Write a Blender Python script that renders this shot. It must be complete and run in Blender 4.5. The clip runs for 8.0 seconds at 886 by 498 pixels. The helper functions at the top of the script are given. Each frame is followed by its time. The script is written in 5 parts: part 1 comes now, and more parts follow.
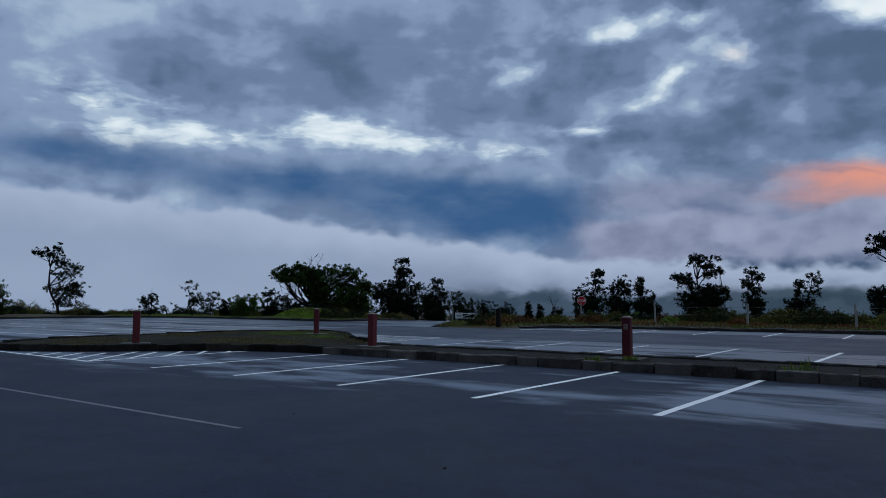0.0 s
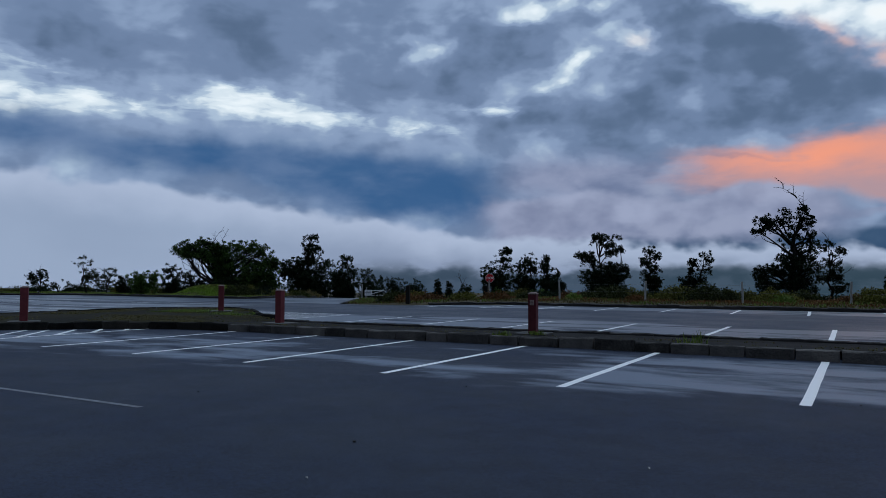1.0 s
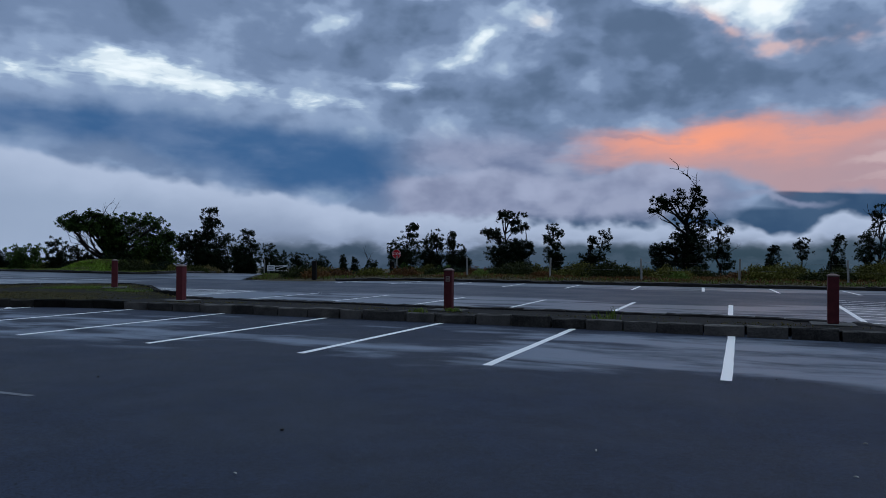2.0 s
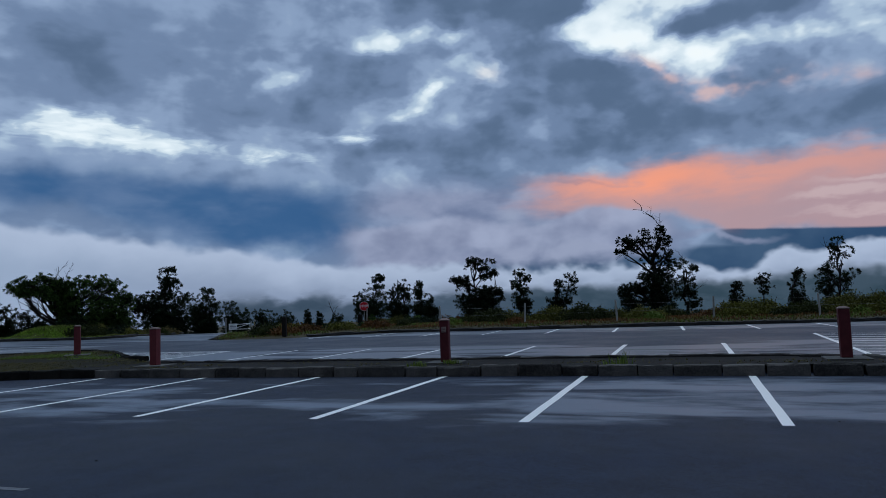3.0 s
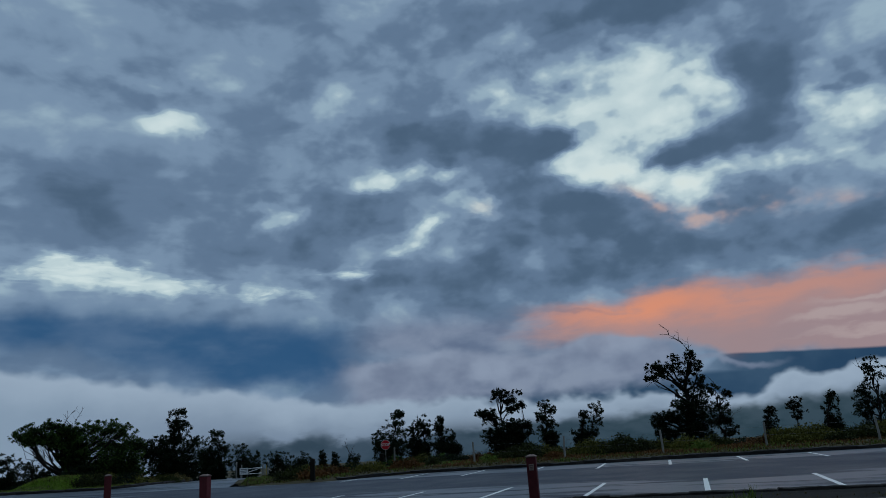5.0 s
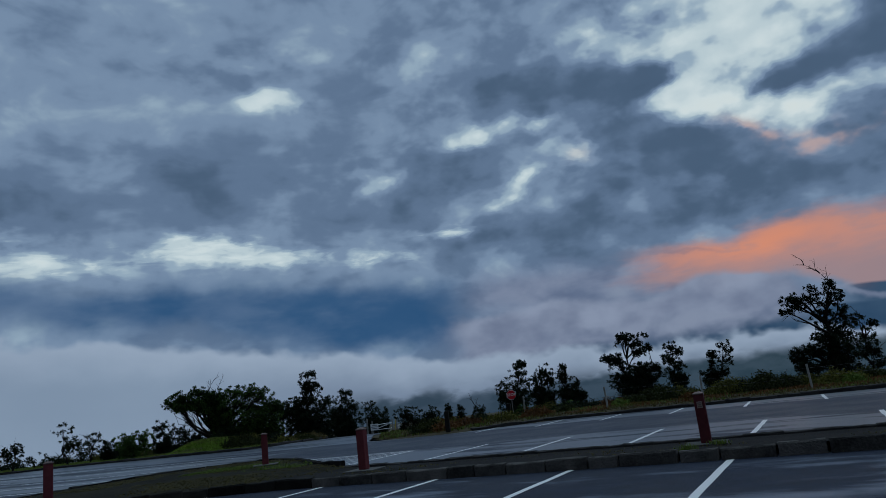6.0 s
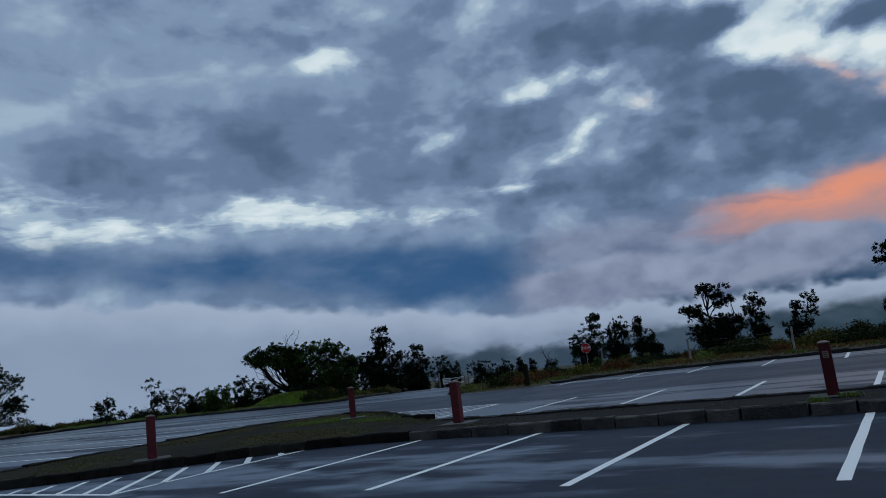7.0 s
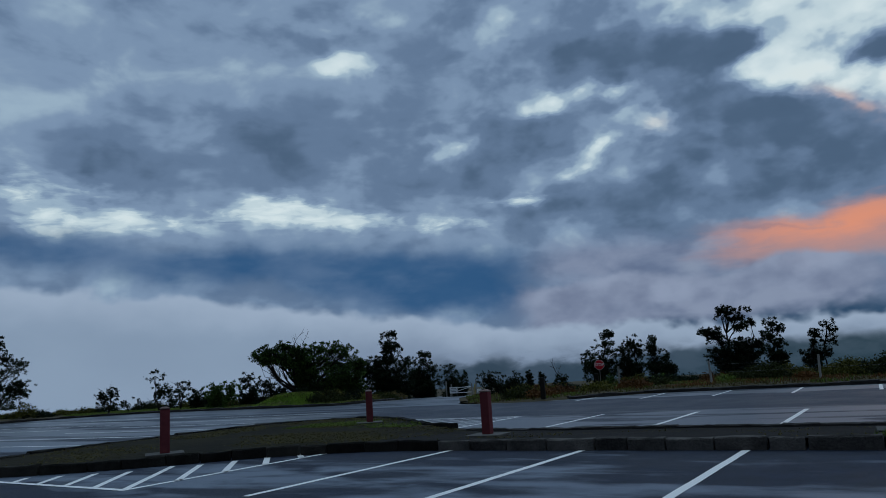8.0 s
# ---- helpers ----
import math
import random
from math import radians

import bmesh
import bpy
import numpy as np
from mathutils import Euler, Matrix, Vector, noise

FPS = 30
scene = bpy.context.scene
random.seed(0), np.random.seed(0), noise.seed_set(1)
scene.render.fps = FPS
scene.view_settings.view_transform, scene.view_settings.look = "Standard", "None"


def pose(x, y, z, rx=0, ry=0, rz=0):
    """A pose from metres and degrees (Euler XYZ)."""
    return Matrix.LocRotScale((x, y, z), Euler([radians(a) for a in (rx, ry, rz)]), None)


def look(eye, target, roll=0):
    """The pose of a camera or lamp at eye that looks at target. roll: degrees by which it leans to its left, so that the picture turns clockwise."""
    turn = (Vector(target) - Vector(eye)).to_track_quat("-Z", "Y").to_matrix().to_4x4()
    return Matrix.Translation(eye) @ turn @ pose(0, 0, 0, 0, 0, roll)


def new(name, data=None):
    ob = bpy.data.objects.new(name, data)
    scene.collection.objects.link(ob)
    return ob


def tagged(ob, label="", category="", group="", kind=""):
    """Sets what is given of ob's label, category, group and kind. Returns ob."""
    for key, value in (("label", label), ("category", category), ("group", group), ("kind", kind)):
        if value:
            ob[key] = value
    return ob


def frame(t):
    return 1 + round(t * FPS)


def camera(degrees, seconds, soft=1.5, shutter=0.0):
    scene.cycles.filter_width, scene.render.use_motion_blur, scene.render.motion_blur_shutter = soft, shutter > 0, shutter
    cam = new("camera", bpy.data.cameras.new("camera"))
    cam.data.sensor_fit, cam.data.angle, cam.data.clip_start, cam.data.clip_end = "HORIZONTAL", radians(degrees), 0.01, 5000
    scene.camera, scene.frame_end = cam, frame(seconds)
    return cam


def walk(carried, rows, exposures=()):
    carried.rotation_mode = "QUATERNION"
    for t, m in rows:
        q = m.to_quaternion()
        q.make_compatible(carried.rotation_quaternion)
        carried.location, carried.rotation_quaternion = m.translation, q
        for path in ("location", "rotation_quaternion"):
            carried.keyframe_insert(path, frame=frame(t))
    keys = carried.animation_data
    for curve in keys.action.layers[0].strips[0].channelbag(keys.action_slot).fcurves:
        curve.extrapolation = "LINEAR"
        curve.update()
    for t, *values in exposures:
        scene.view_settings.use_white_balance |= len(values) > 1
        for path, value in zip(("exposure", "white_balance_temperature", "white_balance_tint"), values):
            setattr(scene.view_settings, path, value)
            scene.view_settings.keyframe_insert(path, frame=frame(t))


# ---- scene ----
cam = camera(63.6, 8.0, soft=0.8)
PATH = [
    (0, (5.664, -14.284, 1.411), (4.503, -12.662, 1.56), 0.1),
    (0.5, (5.647, -14.271, 1.394), (4.616, -12.561, 1.511), -0.0),
    (1, (5.651, -14.287, 1.381), (4.702, -12.529, 1.468), 0.2),
    (1.5, (5.564, -14.223, 1.361), (4.699, -12.42, 1.404), 1.0),
    (2, (5.237, -14.079, 1.383), (4.533, -12.207, 1.404), 0.5),
    (2.2, (5.078, -14.016, 1.378), (4.445, -12.12, 1.427), -0.35),
    (3.3, (4.021, -13.694, 1.402), (3.423, -11.796, 1.602), -2.3),
    (3.5, (3.93, -13.703, 1.371), (3.318, -11.814, 1.614), -2.1),
    (4, (3.362, -13.521, 1.358), (2.814, -11.651, 1.811), -1.8),
    (4.2, (3.235, -13.528, 1.380), (2.738, -11.648, 1.848), -2.4),
    (5.3, (2.038, -13.339, 1.476), (1.461, -11.500, 2.011), -4.8),
    (5.5, (1.908, -13.243, 1.443), (1.287, -11.413, 1.959), -5.1),
    (6, (1.305, -13.222, 1.417), (0.48, -11.45, 1.84), -6.6),
    (6.5, (0.86, -13.111, 1.414), (-0.113, -11.395, 1.745), -7.3),
    (7, (0.358, -12.96, 1.452), (-0.638, -11.257, 1.775), -6.9),
    (7.5, (-0.122, -12.856, 1.467), (-1.067, -11.126, 1.803), -5.3),
    (8, (-0.667, -12.609, 1.456), (-1.676, -10.919, 1.805), -3.6),
]
EXPOSURES = [(0.0, 0.06, 6260, 10.5), (1.0, 0.17, 6300, 11.0), (2.0, 0.24, 6300, 11.0), (3.5, 0.06, 6250, 6.5), (4.0, -0.16, 6280, 1.0), (4.2, -0.18, 6280, 0.5), (5.5, -0.20, 6210, 0.8), (6.0, -0.26, 6200, 4.0), (6.5, -0.15, 6220, 7.0), (7.0, -0.08, 6240, 7.0), (7.5, -0.10, 6200, 5.0), (8.0, -0.13, 6180, 4.0)]
walk(cam, [(t, look(eye, target, roll)) for t, eye, target, roll in PATH], EXPOSURES)

# ---------------------------------------------------------------- node helpers


class Graph:
    """A short way to write shader node trees."""

    def __init__(self, tree):
        self.t = tree
        tree.nodes.clear()

    def node(self, idname, **settings):
        n = self.t.nodes.new(idname)
        for k, v in settings.items():
            if k == "op":
                n.operation = v
            elif k == "blend":
                n.blend_type = v
            elif k == "kind":
                n.data_type = v
        return n

    def put(self, socket, value):
        if isinstance(value, bpy.types.NodeSocket):
            self.t.links.new(value, socket)
        elif value is not None:
            socket.default_value = value

    def m(self, op, a, b=None, c=None, clamp=False):
        n = self.node("ShaderNodeMath", op=op)
        n.use_clamp = clamp
        for i, v in enumerate((a, b, c)):
            self.put(n.inputs[i], v)
        return n.outputs[0]

    def step(self, v, lo, hi, a=0.0, b=1.0):
        n = self.node("ShaderNodeMapRange")
        n.interpolation_type, n.clamp = "SMOOTHSTEP", True
        for i, q in enumerate((v, lo, hi, a, b)):
            self.put(n.inputs[i], q)
        return n.outputs[0]

    def mix(self, f, a, b, blend="MIX"):
        n = self.node("ShaderNodeMix", kind="RGBA", blend=blend)
        for i, v in ((0, f), (6, a), (7, b)):
            if i and isinstance(v, tuple) and len(v) == 3:
                v = (*v, 1.0)
            self.put(n.inputs[i], v)
        return n.outputs[2]

    def scaled(self, vec, scale, shift=(0, 0, 0), turn=(0, 0, 0)):
        n = self.node("ShaderNodeMapping")
        self.put(n.inputs[0], vec)
        n.inputs[1].default_value, n.inputs[3].default_value = shift, scale
        n.inputs[2].default_value = [radians(a) for a in turn]
        return n.outputs[0]

    def noise(self, vec, scale, detail=4.0, rough=0.55, warp=0.0, colour=False):
        n = self.node("ShaderNodeTexNoise")
        self.put(n.inputs["Vector"], vec)
        n.inputs["Scale"].default_value, n.inputs["Detail"].default_value = scale, detail
        n.inputs["Roughness"].default_value, n.inputs["Distortion"].default_value = rough, warp
        return n.outputs["Color" if colour else "Fac"]


# ---------------------------------------------------------------- world: a broken dawn overcast
def lobe_group():
    """A soft ellipse on the sky: azimuth, elevation, its centre, half sizes and slope."""
    tree = bpy.data.node_groups.new("cloud_lobe", "ShaderNodeTree")
    for name in ("az", "el", "az0", "el0", "ra", "re", "slope"):
        tree.interface.new_socket(name, in_out="INPUT", socket_type="NodeSocketFloat")
    tree.interface.new_socket("value", in_out="OUTPUT", socket_type="NodeSocketFloat")
    g = Graph(tree)
    i, o = g.node("NodeGroupInput").outputs, g.node("NodeGroupOutput")
    da = g.m("SUBTRACT", i[0], i[2])
    de = g.m("SUBTRACT", g.m("SUBTRACT", i[1], i[3]), g.m("MULTIPLY", da, i[6]))
    u, v = g.m("DIVIDE", da, i[4]), g.m("DIVIDE", de, i[5])
    r = g.m("ADD", g.m("MULTIPLY", u, u), g.m("MULTIPLY", v, v))
    g.put(o.inputs[0], g.m("EXPONENT", g.m("MULTIPLY", r, -1.0)))
    return tree


world = bpy.data.worlds.new("dawn_sky")
scene.world = world
world.use_nodes = True
W = Graph(world.node_tree)
LOBE = lobe_group()
sky_dir = W.node("ShaderNodeTexCoord").outputs["Generated"]
sep = W.node("ShaderNodeSeparateXYZ")
W.put(sep.inputs[0], sky_dir)
az_pure = W.m("MULTIPLY", W.m("ARCTAN2", sep.outputs[0], sep.outputs[1]), 180 / math.pi)
el_pure = W.m("MULTIPLY", W.m("ARCSINE", sep.outputs[2]), 180 / math.pi)
flat = W.scaled(sky_dir, (1, 1, 1.3))
swirl = W.node("ShaderNodeSeparateColor")
W.put(swirl.inputs[0], W.noise(flat, 4.5, 4.0, 0.5, colour=True))
fine = W.node("ShaderNodeSeparateColor")
W.put(fine.inputs[0], W.noise(flat, 14.0, 4.0, 0.48, colour=True))


def warped(base, a, b, big, small):
    q = W.m("MULTIPLY_ADD", W.m("SUBTRACT", a, 0.5), big, base)
    return W.m("MULTIPLY_ADD", W.m("SUBTRACT", b, 0.5), small, q)


AZ = warped(az_pure, swirl.outputs[0], fine.outputs[0], 7.0, 3.2)
EL = warped(el_pure, swirl.outputs[1], fine.outputs[1], 3.2, 2.2)


def lobes(rows, az=None, el=None):
    """The sum of some lobes: (azimuth, elevation, half width, half height, slope, weight)."""
    total = None
    for a, e, ra, re, slope, w in rows:
        n = W.node("ShaderNodeGroup")
        n.node_tree = LOBE
        for i, v in enumerate((az or AZ, el or EL, a, e, ra, re, slope)):
            W.put(n.inputs[i], v)
        total = W.m("MULTIPLY", n.outputs[0], w) if total is None else W.m("MULTIPLY_ADD", n.outputs[0], w, total)
    return total


def ramp(f, stops):
    n = W.node("ShaderNodeValToRGB")
    n.color_ramp.interpolation = "EASE"
    for k, (at, colour) in enumerate(stops):
        e = n.color_ramp.elements[k] if k < 2 else n.color_ramp.elements.new(at)
        e.position, e.color = at, (*colour, 1.0)
    W.put(n.inputs[0], f)
    return n.outputs[0]


# the high layer: slate cloud with paler rolls, and rents that show the pale sky above it
billow = W.noise(W.scaled(sky_dir, (1, 1, 1.6)), 6.5, 4.0, 0.46)
puff = W.noise(W.scaled(sky_dir, (1, 1, 1.5)), 17.0, 3.5, 0.46)
tuft = W.noise(W.scaled(sky_dir, (1, 1, 1.5)), 36.0, 2.5, 0.45)
sheet = W.noise(W.scaled(sky_dir, (1, 1, 3.0)), 16.0, 4.0, 0.50, 0.3)
roll = W.noise(W.scaled(sky_dir, (1, 1, 1.9)), 11.0, 4.0, 0.5, 0.4)
comb = W.noise(W.scaled(sky_dir, (1, 1, 4.0)), 22.0, 4.0, 0.52, 0.5)


def centred(v, gain):
    return W.m("MULTIPLY", W.m("SUBTRACT", v, 0.5), gain)


# dark bodies of cloud in front of the rents
cover = lobes([
    (-15.5, 24.2, 4.6, 1.1, -0.15, 0.75), (-9.8, 22.8, 3.8, 1.4, -0.10, 0.95), (-5.8, 22.4, 1.9, 0.8, -0.05, 1.2), (-10.5, 19.6, 3.2, 1.1, -0.1, 0.5),
    (-23.9, 18.2, 4.6, 1.5, 0.0, 0.85), (-6.5, 16.2, 4.6, 1.9, 0.05, 1.0), (-1.6, 15.4, 4.2, 2.2, -0.28, 1.1), (2.8, 13.6, 4.2, 1.1, -0.2, 1.0),
    (1.7, 19.1, 1.7, 0.6, 0.3, 1.0), (4.2, 19.9, 2.0, 0.9, 0.28, 1.0), (8.6, 20.8, 2.8, 1.5, 0.25, 1.0), (11.4, 23.6, 2.4, 2.4, 0.35, 0.85), (10.4, 26.0, 2.4, 1.6, 0.0, 0.7),
    (3, 32.6, 14, 2.6, 0.0, 0.75), (9.5, 16.0, 5.0, 1.5, 0.0, 0.4), (13, 13.2, 7, 1.2, 0.0, 0.5), (-1.6, 24.0, 1.7, 0.5, -0.2, 0.45), (15.9, 22.5, 1.2, 0.5, 0.0, 0.7),
    (-8, 12.6, 8, 1.3, 0.0, 0.55), (-16, 13.2, 6, 1.2, 0.0, 0.4), (-46, 18.5, 10, 2.4, 0.05, 0.40), (-55.5, 16.0, 5, 1.6, -0.05, 0.45), (-31, 15.4, 6, 1.1, 0.0, 0.30), (-27, 22.8, 5, 1.6, 0.0, 0.20)])
gaps = lobes([
    (0.4, 23.7, 7.0, 4.5, 0.1, 1.6), (-4.6, 20.4, 2.88, 1.82, -0.1, 1.1), (1.8, 17.9, 3.84, 1.17, -0.25, 0.95), (6.4, 18.3, 3.12, 1.3, 0.2, 0.8), (15.8, 21.0, 3.6, 3.2, 0, 0.75), (11.6, 18.4, 2.64, 1.04, 0.2, 0.5),
    (-20.9, 20.7, 2.0, 1.1, 0.1, 1.15), (-17.2, 21.5, 2.3, 0.75, -0.1, 1.15), (-13, 18, 1.8, 1.3, 0.3, 0.7), (-17.4, 17.2, 1.3, 0.55, 0.2, 0.85), (-18.9, 16, 1.2, 0.5, 0.15, 0.75), (-20.6, 15.3, 1.2, 0.52, 0.1, 0.5), (-15.2, 19.4, 1.68, 0.65, 0.3, 0.5),
    (-30.8, 18.4, 3.6, 0.65, 0.12, 0.55), (-25.4, 26.6, 3.36, 1.17, 0.2, 0.45), (-38.3, 24.4, 2.0, 0.75, 0, 1.35), (-38, 24.6, 4.2, 1.6, 0, 0.22), (-37, 28, 3.6, 0.91, 0.1, 0.35), (-42.7, 27.2, 3.6, 1.04, 0, 0.3), (-9.0, 27.2, 6.0, 1.8, 0.12, 0.70), (-27.5, 20.3, 3.6, 0.65, 0.15, 0.25)])
ragged = W.m("ADD", centred(puff, 2.8), W.m("ADD", centred(tuft, 1.5), centred(roll, 1.4)))
rent = W.m("ADD", W.m("SUBTRACT", gaps, W.m("MULTIPLY", cover, 0.75)), W.m("MULTIPLY", ragged, W.m("ADD", 0.12, W.m("MULTIPLY", W.m("MINIMUM", gaps, 1.0), 0.62))))
rent_mask = W.step(rent, -0.25, 1.55)
# long pale bands low on the side away from the sunrise
bands = lobes([
    (-62, 14.4, 4, 1.88, -0.1, 0.75), (-59.5, 11.7, 4, 0.88, 0.03, 0.85), (-55.5, 12.4, 3, 0.75, 0.1, 0.9), (-52.5, 12.8, 2.6, 0.62, 0.1, 0.7), (-46.3, 13.8, 3.4, 0.88, -0.02, 1),
    (-42, 13.4, 3.4, 0.94, -0.08, 1.05), (-38.6, 12.8, 3, 0.75, -0.05, 0.9), (-33.8, 12.5, 3.6, 0.69, -0.03, 0.7), (-25, 14.2, 3.4, 0.53, 0, 0.65), (-29.2, 12.4, 2.6, 0.5, 0.05, 0.45), (-45, 13.4, 12, 1.88, 0, 0.25)])
band_mask = W.step(W.m("MULTIPLY_ADD", W.m("ADD", centred(comb, 1.4), centred(puff, 2.4)), W.m("MINIMUM", bands, 0.8), bands), -0.15, 1.45)
lumpy = W.step(az_pure, -38.0, -20.0, 0.12, 0.36)
body = W.m("ADD", 0.512, W.step(el_pure, 36.0, 60.0, 0.0, 0.60))
body = W.m("SUBTRACT", body, W.m("MULTIPLY", W.m("MINIMUM", cover, 1.2), W.m("MULTIPLY_ADD", ragged, -0.14, 0.37)))
body = W.m("ADD", body, W.m("MULTIPLY", centred(billow, 1.0), W.step(az_pure, -34.0, -16.0, 0.62, 0.80)))
body = W.m("ADD", body, W.m("ADD", W.m("MULTIPLY", centred(puff, 1.1), lumpy), W.m("ADD", centred(roll, 0.55), centred(sheet, 0.12))))
body = W.m("ADD", body, W.m("MULTIPLY", centred(tuft, 0.35), lumpy))
body = W.m("ADD", body, lobes([(-57, 25, 9, 4.0, 0.0, 0.12), (-66, 19.5, 5, 2.5, 0.0, 0.06)], az_pure, el_pure))
body = W.m("SMOOTH_MAX", body, W.m("ADD", 0.27, centred(puff, 0.4)), 0.25)
open_tone = W.m("ADD", 1.06, W.m("ADD", centred(roll, 0.5), W.m("ADD", centred(puff, 0.7), W.step(el_pure, 18.0, 25.0, 0.22, 0.0))))
band_tone = W.m("ADD", 1.02, W.m("ADD", centred(comb, 1.0), centred(puff, 0.8)))
tone = W.m("ADD", body, W.m("MULTIPLY", rent_mask, W.m("SUBTRACT", open_tone, body)))
tone = W.m("ADD", tone, W.m("MULTIPLY", band_mask, W.m("SUBTRACT", band_tone, tone)))
sky_tex = W.node("ShaderNodeTexSky")
sky_tex.sky_type, sky_tex.sun_disc = "NISHITA", False
sky_tex.sun_elevation, sky_tex.sun_rotation = radians(4), radians(8)
clear = W.mix(0.88, W.mix(1.0, sky_tex.outputs[0], (0.1, 0.1, 0.1), "MULTIPLY"), (0.82, 0.88, 0.89))
sky = ramp(W.m("MULTIPLY", tone, 0.75), ((0.0, (0.050, 0.084, 0.142)), (1.0, (0.74, 0.82, 0.86)), (0.19, (0.084, 0.131, 0.214)), (0.34, (0.142, 0.204, 0.322)), (0.465, (0.225, 0.305, 0.445)), (0.60, (0.36, 0.46, 0.575)), (0.78, (0.60, 0.69, 0.74))))
sky = W.mix(W.step(tone, 1.0, 1.5), sky, clear)
blush = W.m("MULTIPLY", lobes([(0.9, 16.7, 2.4, 0.7, -0.4, 1.0), (4.6, 15.3, 2.6, 0.9, 0.05, 1.0), (9.5, 15.4, 3, 0.6, 0.0, 0.7), (14, 14.6, 3, 0.7, 0.0, 0.6), (-13.0, 18.0, 1.6, 1.0, 0.2, 0.35)]), W.step(W.m("ADD", tone, centred(tuft, 1.0)), 0.22, 0.95))
sky = W.mix(W.step(blush, 0.0, 0.95, 0.0, 0.62), sky, (0.68, 0.43, 0.37))
# a low blue shelf of cloud, paler mauve cloud beside it, and the lit gap towards the sunrise
shelf = lobes([(-36, 7.7, 11, 2.7, -0.06, 1.05), (-29.5, 6.4, 5.5, 2.1, 0.0, 0.75), (-52, 9.4, 13, 1.7, -0.03, 0.85), (-70, 10.3, 12, 1.4, 0.0, 0.6), (-27, 9.3, 6, 1.2, -0.05, 0.3)])
shelf = W.m("ADD", shelf, W.m("MULTIPLY", centred(roll, 1.2), W.m("MINIMUM", shelf, 0.6)))
sky = W.mix(W.step(shelf, 0.10, 1.05, 0.0, 0.94), sky, W.mix(W.step(W.m("ADD", billow, centred(sheet, 0.4)), 0.36, 0.70), (0.030, 0.094, 0.218), (0.092, 0.158, 0.288)))
veil = lobes([(-18, 8.0, 6, 2.4, 0.02, 1.0), (-10, 7.0, 6, 1.6, 0.0, 0.9)])
sky = W.mix(W.step(veil, 0.15, 1.0, 0.0, 0.8), sky, W.mix(W.step(W.m("ADD", roll, centred(puff, 0.6)), 0.32, 0.70), (0.135, 0.165, 0.268), (0.235, 0.262, 0.375)))
under = W.m("MULTIPLY", W.step(W.m("ADD", EL, centred(tuft, 1.2)), 5.6, 6.6, 0.9, 0.0), W.m("MULTIPLY", W.step(AZ, -26.5, -23.0), W.step(az_pure, -1.0, 4.0, 1.0, 0.0)))
sky = W.mix(under, sky, W.mix(W.step(W.m("ADD", roll, centred(puff, 0.6)), 0.34, 0.68), (0.150, 0.180, 0.280), (0.255, 0.285, 0.400)))
lit_el = W.m("ADD", EL, W.m("ADD", centred(sheet, 1.4), centred(comb, 1.0)))
lit_top = W.m("MULTIPLY_ADD", az_pure, 0.045, 10.55)
lit = W.m("MULTIPLY", W.step(W.m("SUBTRACT", lit_el, lit_top), -1.3, 0.6, 1.0, 0.0), W.step(W.m("ADD", AZ, centred(comb, 5.0)), -13.5, -5.0))
lit = W.m("MULTIPLY", lit, W.step(az_pure, 16.0, 45.0, 1.0, 0.15))
lit_foot = W.m("SUBTRACT", W.step(az_pure, -13.0, -4.0, 7.6, 5.8), W.step(az_pure, 0.0, 5.0, 0.0, 1.3))
lit = W.m("MULTIPLY", lit, W.step(W.m("SUBTRACT", W.m("ADD", EL, centred(tuft, 0.8)), lit_foot), -0.6, 0.6))
core = W.m("MINIMUM", lobes([(-2.0, 8.8, 5.0, 1.5, 0.03, 0.8), (4, 8.6, 6, 1.6, 0.08, 0.5), (-8, 8.6, 4, 0.9, 0.05, 0.3), (13, 9.8, 6, 1.1, 0.1, 0.35)], None, lit_el), 1.0)
lit_hue = W.mix(core, (0.385, 0.262, 0.285), (0.800, 0.305, 0.190))
lit_hue = W.mix(W.step(lobes([(12, 7.0, 4, 0.5, 0.12, 1.0), (15, 8.4, 5, 0.4, 0.12, 0.9), (14, 5.8, 6, 0.4, 0.05, 0.8)], None, lit_el), 0.2, 0.9, 0.0, 0.6), lit_hue, (0.55, 0.42, 0.42))
lit_hue = W.mix(W.step(lobes([(-6.4, 9.2, 3.6, 0.30, -0.08, 0.8), (10, 10.4, 5, 0.3, 0.05, 0.6)], None, lit_el), 0.1, 1.0, 0.0, 0.55), lit_hue, (0.280, 0.200, 0.250))
sky = W.mix(W.m("MULTIPLY", lit, 0.96), sky, W.mix(W.step(sheet, 0.50, 0.75, 0.0, 0.45), lit_hue, (0.36, 0.26, 0.29)))
# a flat-topped mountain, the cloud that lies on its flank, and the fog in front of it
ridge_top = W.m("SUBTRACT", W.m("ADD", W.step(az_pure, -6.0, 0.0, 3.3, 3.75), W.step(az_pure, 1.6, 4.4, 0.0, 1.30)), W.m("MULTIPLY", W.m("MAXIMUM", W.m("SUBTRACT", az_pure, 3.0), 0.0), 0.062))
ridge = W.m("MULTIPLY", W.step(W.m("SUBTRACT", W.m("MULTIPLY_ADD", W.m("SUBTRACT", tuft, 0.5), W.step(az_pure, 0.0, 5.0, 1.5, 0.1), el_pure), ridge_top), W.step(az_pure, 1.0, 5.0, -1.0, -0.12), W.step(az_pure, 1.0, 5.0, 0.35, 0.12), 1.0, 0.0), W.step(az_pure, -24.0, -12.0))
